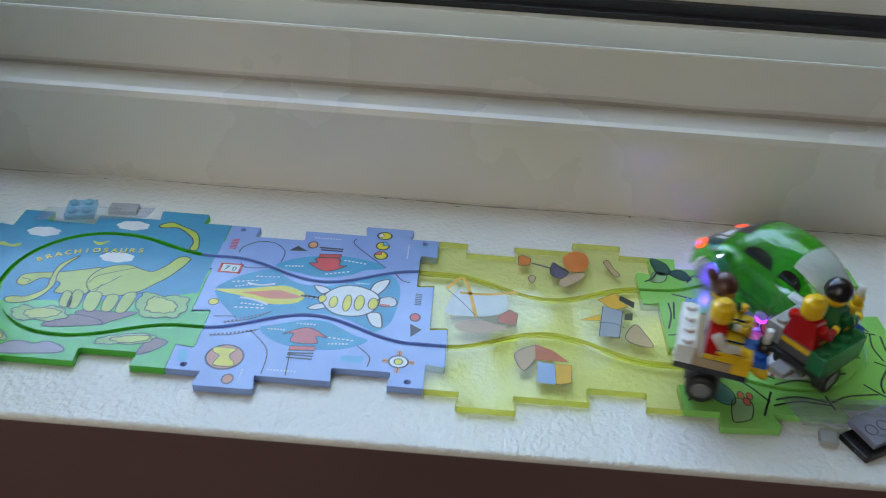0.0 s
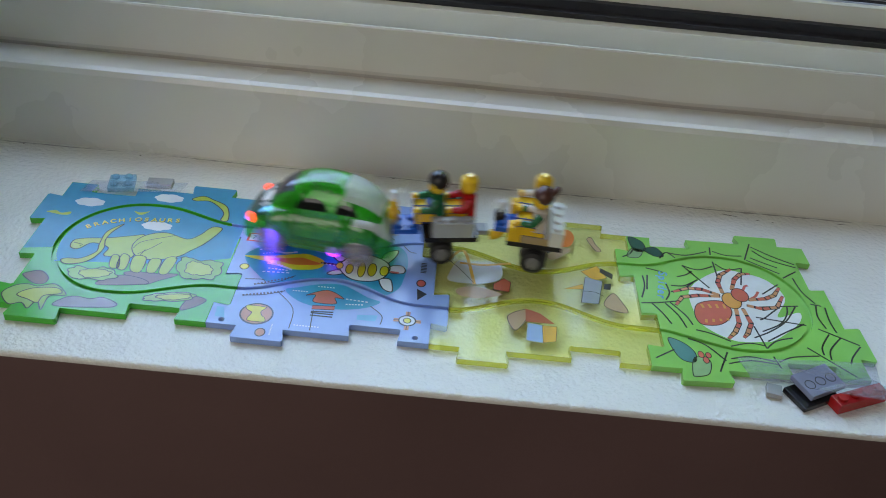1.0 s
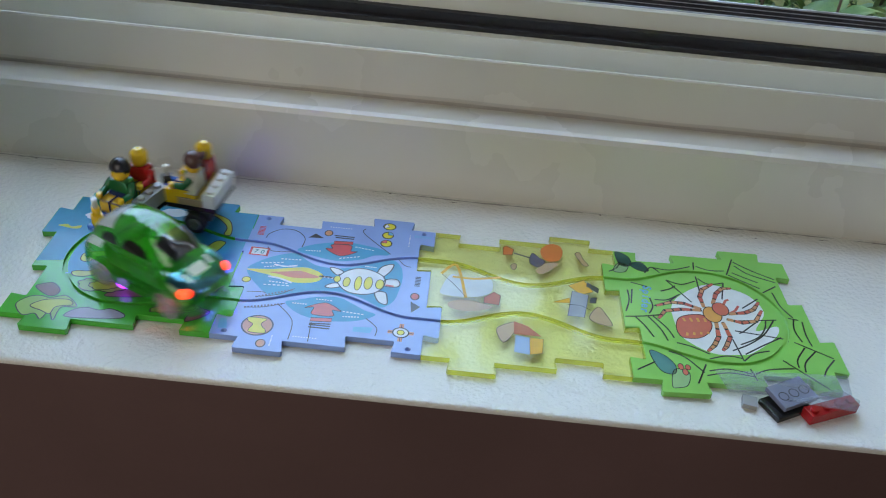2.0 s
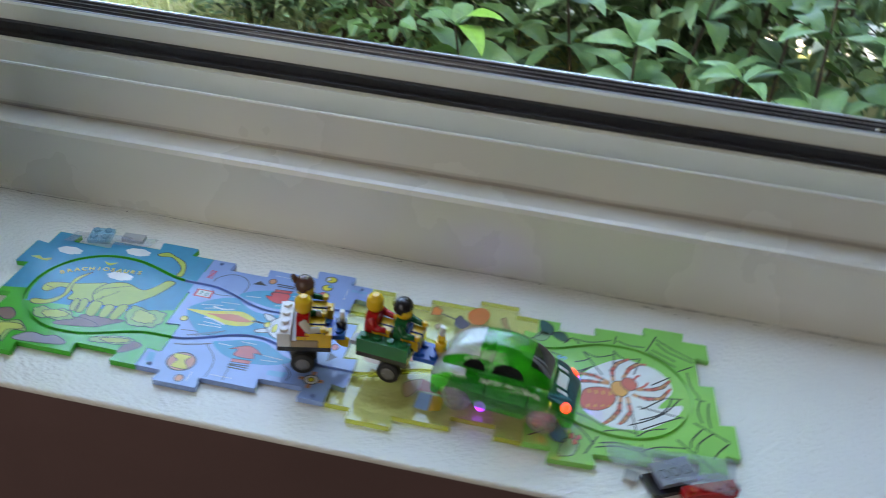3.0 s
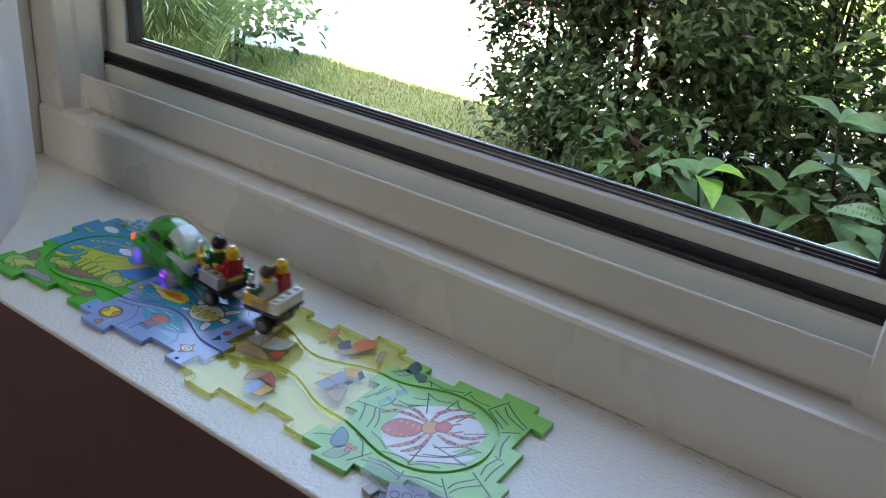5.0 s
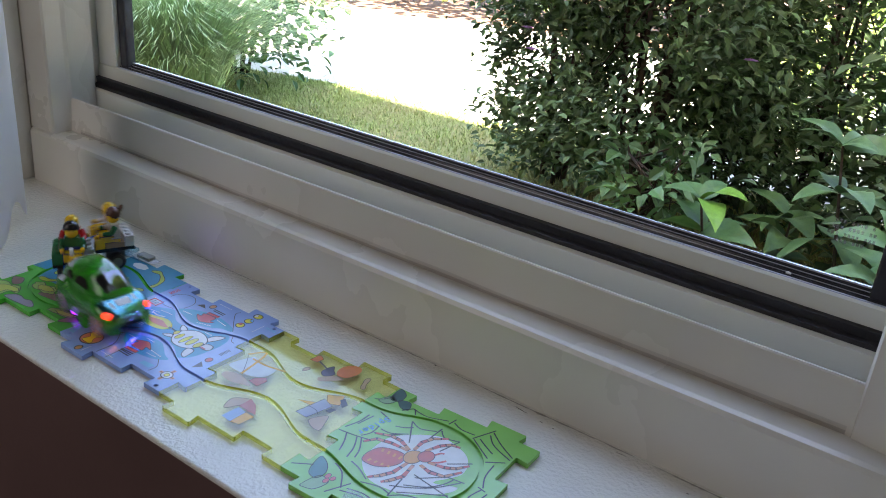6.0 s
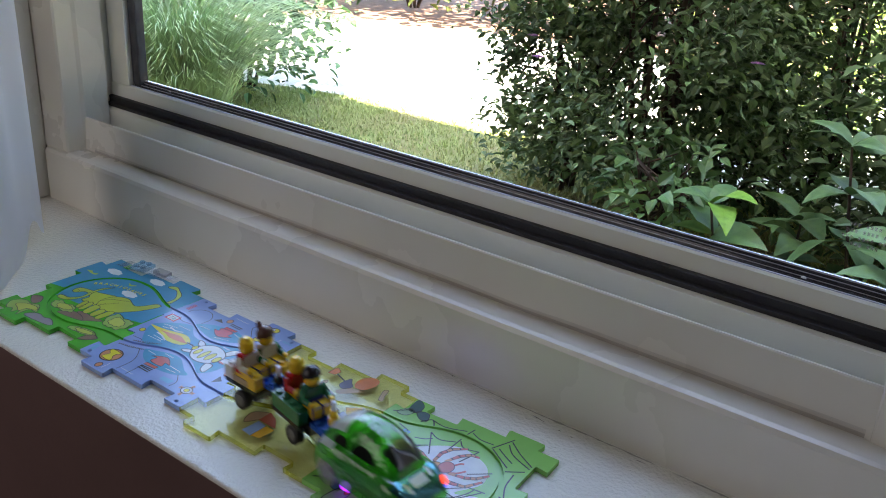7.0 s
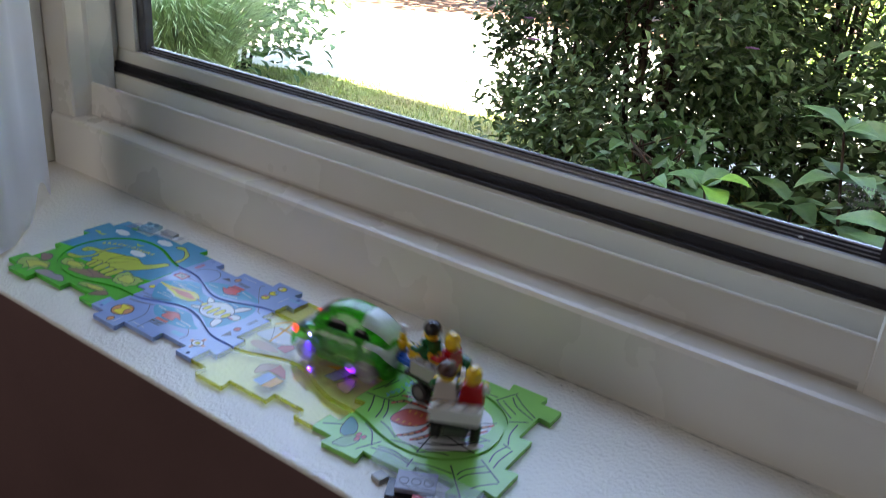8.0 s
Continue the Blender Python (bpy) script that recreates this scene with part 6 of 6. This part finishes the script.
def figure(label, torso, arms, legs, hair=None, pony=False, vest=None):
    """Seated toy figure, one mesh: legs forward along +x, origin under its seat. Millimetres."""
    mats = [B_YEL, torso, arms, legs, hair or B_YEL, vest or torso]
    bm = bmesh.new()
    q = Matrix.Diagonal((MM, MM, MM, 1))
    box(bm, -4, 4, -7.6, 7.6, 0, 3.5, .4, 3, q)
    for s in (-1, 1):
        box(bm, 1, 12, s * 4 - 3.7, s * 4 + 3.7, 0, 6.5, .6, 3, q)
        box(bm, 9.2, 13.0, s * 4 - 3.7, s * 4 + 3.7, -1.5, 6.5, .6, 3, q)
    w0, w1 = 7.8, 5.6
    pts = [(-w0, 3.5), (w0, 3.5), (w1 + .4, 15.6), (w1 - .6, 16.4), (-w1 + .6, 16.4), (-w1 - .4, 15.6)]
    fr = [bm.verts.new((3.6 * MM, y * MM, z * MM)) for y, z in pts]
    bk = [bm.verts.new((-3.6 * MM, y * MM, z * MM)) for y, z in pts]
    bm.faces.new(fr).material_index = 5
    bm.faces.new(bk[::-1]).material_index = 1
    for i in range(6):
        bm.faces.new((fr[i], bk[i], bk[(i + 1) % 6], fr[(i + 1) % 6])).material_index = 1
    lathe(bm, [(3.2, 16.2), (3.2, 17.4), (4.6, 17.8), (5.1, 18.8), (5.1, 24.4), (4.5, 25.6), (2.6, 25.8), (2.6, 27.4), (2.2, 27.6)], 22, 0, q)
    for s in (-1, 1):
        a, b, c = Vector((0, s * 7.0, 13.6)), Vector((3.5, s * 8.9, 9.2)), Vector((10, s * 7.6, 8.6))
        for p0, p1, r0, r1 in ((a, b, 2.5, 2.2), (b, c, 2.2, 1.7)):
            d = p1 - p0
            lathe(bm, [(r0 * .7, -.8), (r0, 0), (r1, d.length), (r1 * .7, d.length + .6)], 12, 2, q @ Matrix.Translation(p0) @ d.to_track_quat('Z', 'Y').to_matrix().to_4x4())
        lathe(bm, [(1.2, 0), (1.8, .5), (1.8, 2.9), (1.4, 3.2)], 12, 0, q @ Matrix.Translation(c + Vector((1.6, 0, -1.6))))
    if hair:
        n0 = len(bm.verts)
        bm.verts.ensure_lookup_table()
        r = bmesh.ops.create_uvsphere(bm, u_segments=20, v_segments=14, radius=1)
        for v in r["verts"]:
            c = v.co
            ang = math.atan2(c.y, c.x)
            k = 1 + .035 * math.sin(9 * ang + 5 * c.z)
            z = 23.6 + 6.2 * c.z if c.z > 0 else 23.6 + (5.2 if c.x < 0.25 else 1.6) * c.z
            v.co = Vector(((-.5 + 6.0 * c.x * k) * MM, 6.3 * c.y * k * MM, z * MM))
        for f in {f for v in r["verts"] for f in v.link_faces}:
            f.material_index, f.smooth = 4, True
        if pony:
            r = bmesh.ops.create_uvsphere(bm, u_segments=12, v_segments=8, radius=1)
            for v in r["verts"]:
                c = v.co
                v.co = Vector(((-6.4 + 2.2 * c.x - 1.2 * c.z) * MM, 2.2 * c.y * MM, (27.6 + 3.4 * c.z) * MM))
            for f in {f for v in r["verts"] for f in v.link_faces}:
                f.material_index, f.smooth = 4, True
    return tagged(link("toy_figure", bm, mats), label, "toy figure", "toy figures on the trailers")


M_HAIR_B = plastic("black_hair", (0.02, 0.018, 0.02), 0.25)
M_HAIR_BR = plastic("brown_hair", (0.09, 0.035, 0.025), 0.25)
B_CREAM = plastic("cream_torso", (0.62, 0.55, 0.46))
B_GREEN2 = plastic("dark_green_torso", (0.01, 0.13, 0.04))

car, car_wheels = make_car()
trailer_a, wheels_a = make_trailer_a()
trailer_b, wheels_b = make_trailer_b()
B_SLATE = plastic("slate_grey_brick", (0.22, 0.23, 0.30))
make_leftovers()
riders = [
    (figure("bald yellow toy figure in a red torso seated on the trailer", B_RED, B_RED, B_DGREY), trailer_a, pose(-0.0145, 0, 0.0267)),
    (figure("toy figure with short black hair in a green torso", B_GREEN2, B_GREEN2, B_DBLUE, M_HAIR_B), trailer_a, pose(0.0035, 0, 0.0267)),
    (figure("bald yellow toy figure in a red and cream vest", B_RED, B_CREAM, B_DBLUE, vest=B_CREAM), trailer_b, pose(0.0000, -0.0082, 0.0267)),
    (figure("toy figure with brown ponytail hair in a green and white top", B_CREAM, B_GREEN2, B_DBLUE, M_HAIR_BR, True), trailer_b, pose(0.0000, 0.0082, 0.0267)),
]


# ---- what moves ----
SPEED = 0.2612                  # metres a second along the groove
NOSE, REAR, BAR_A, HOOK_A, BAR_B = 0.0235, -0.0440, 0.0260, -0.026, 0.031
SLIP = 0.05                     # seconds in which a trailer's sideways slide dies away
LAG = [(0, -12), (0.5, -17), (1, -6), (2.5, -8), (3, 4), (3.5, 11), (4, -14), (4.5, -8), (6, -14), (6.5, 0), (7, 12), (7.5, 10), (8, -6)]   # uneven running, millimetres


def motions():
    """The car runs round the groove; each trailer is drawn after it by its coupling."""
    pts = TRACK
    n = len(pts)
    cum = [0.0]
    for i in range(n):
        cum.append(cum[-1] + (pts[(i + 1) % n] - pts[i]).length)
    total = cum[-1]

    def at(s):
        s %= total
        lo, hi = 0, n
        while hi - lo > 1:
            mid = (lo + hi) // 2
            lo, hi = (mid, hi) if cum[mid] <= s else (lo, mid)
        k = (s - cum[lo]) / (cum[lo + 1] - cum[lo])
        return pts[lo].lerp(pts[(lo + 1) % n], k)

    # start: the back lane at this x when the clip begins
    start = min(range(n), key=lambda i: abs(pts[i].x - START_X) + (1 if pts[i].y < CY * MM else 0))
    s_start = cum[start]
    z = TH * MM
    sub = 8
    dt = 1 / (FPS * sub)
    rows = {o: [] for o in (car, trailer_a, trailer_b)}
    turn = []

    def uneven(t):
        t = max(0.0, min(8.0, t))
        for (t0, a), (t1, b) in zip(LAG, LAG[1:]):
            if t <= t1:
                k = (t - t0) / (t1 - t0)
                return (a + (b - a) * k * k * (3 - 2 * k)) * MM
        return 0.0

    def drawn(p, v, hook, bar):
        """One step of a trailer axle: it slides sideways a little and is held by its bar."""
        h = (hook - p).normalized()
        side = Vector((-h.y, h.x))
        v = v - side * v.dot(side) * min(1.0, dt / SLIP)
        q = p + v * dt
        h = (hook - q).normalized()
        q = hook - h * bar
        return q, (q - p) / dt, h

    tail = axle_a = axle_b = None
    for k in range(-4 * FPS * sub, 8 * FPS * sub + 1):
        t = k * dt
        f = at(s_start + SPEED * t + uneven(t) + NOSE)
        if tail is None:
            tail = at(s_start + SPEED * t + uneven(t) - NOSE)
        d = (f - tail).normalized()
        tail = f - d * 2 * NOSE
        mid = f - d * NOSE
        tow = mid + d * REAR
        if axle_a is None:
            axle_a, axle_b = tow - d * BAR_A, tow - d * (BAR_A - HOOK_A + BAR_B)
            va = vb = Vector((0, 0))
        axle_a, va, da = drawn(axle_a, va, tow, BAR_A)
        axle_b, vb, db = drawn(axle_b, vb, axle_a + da * HOOK_A, BAR_B)
        if k < 0 or k % sub:
            continue
        for o, p, q in ((car, mid, d), (trailer_a, axle_a, da), (trailer_b, axle_b, db)):
            rows[o].append((t, pose(p.x, p.y, z, 0, 0, math.degrees(math.atan2(q.y, q.x)))))
        turn.append(t)
    for o in rows:
        walk(o, rows[o])
    for ob, carrier, m in riders:
        walk(ob, [(t, w @ m) for t, w in rows[carrier]])
    for wheel, place, r in car_wheels + wheels_a + wheels_b:
        walk(wheel, [(t, Matrix.Translation(place) @ Matrix.Rotation(SPEED * t / r, 4, 'Y')) for t in turn])


START_X = 0.413

motions()
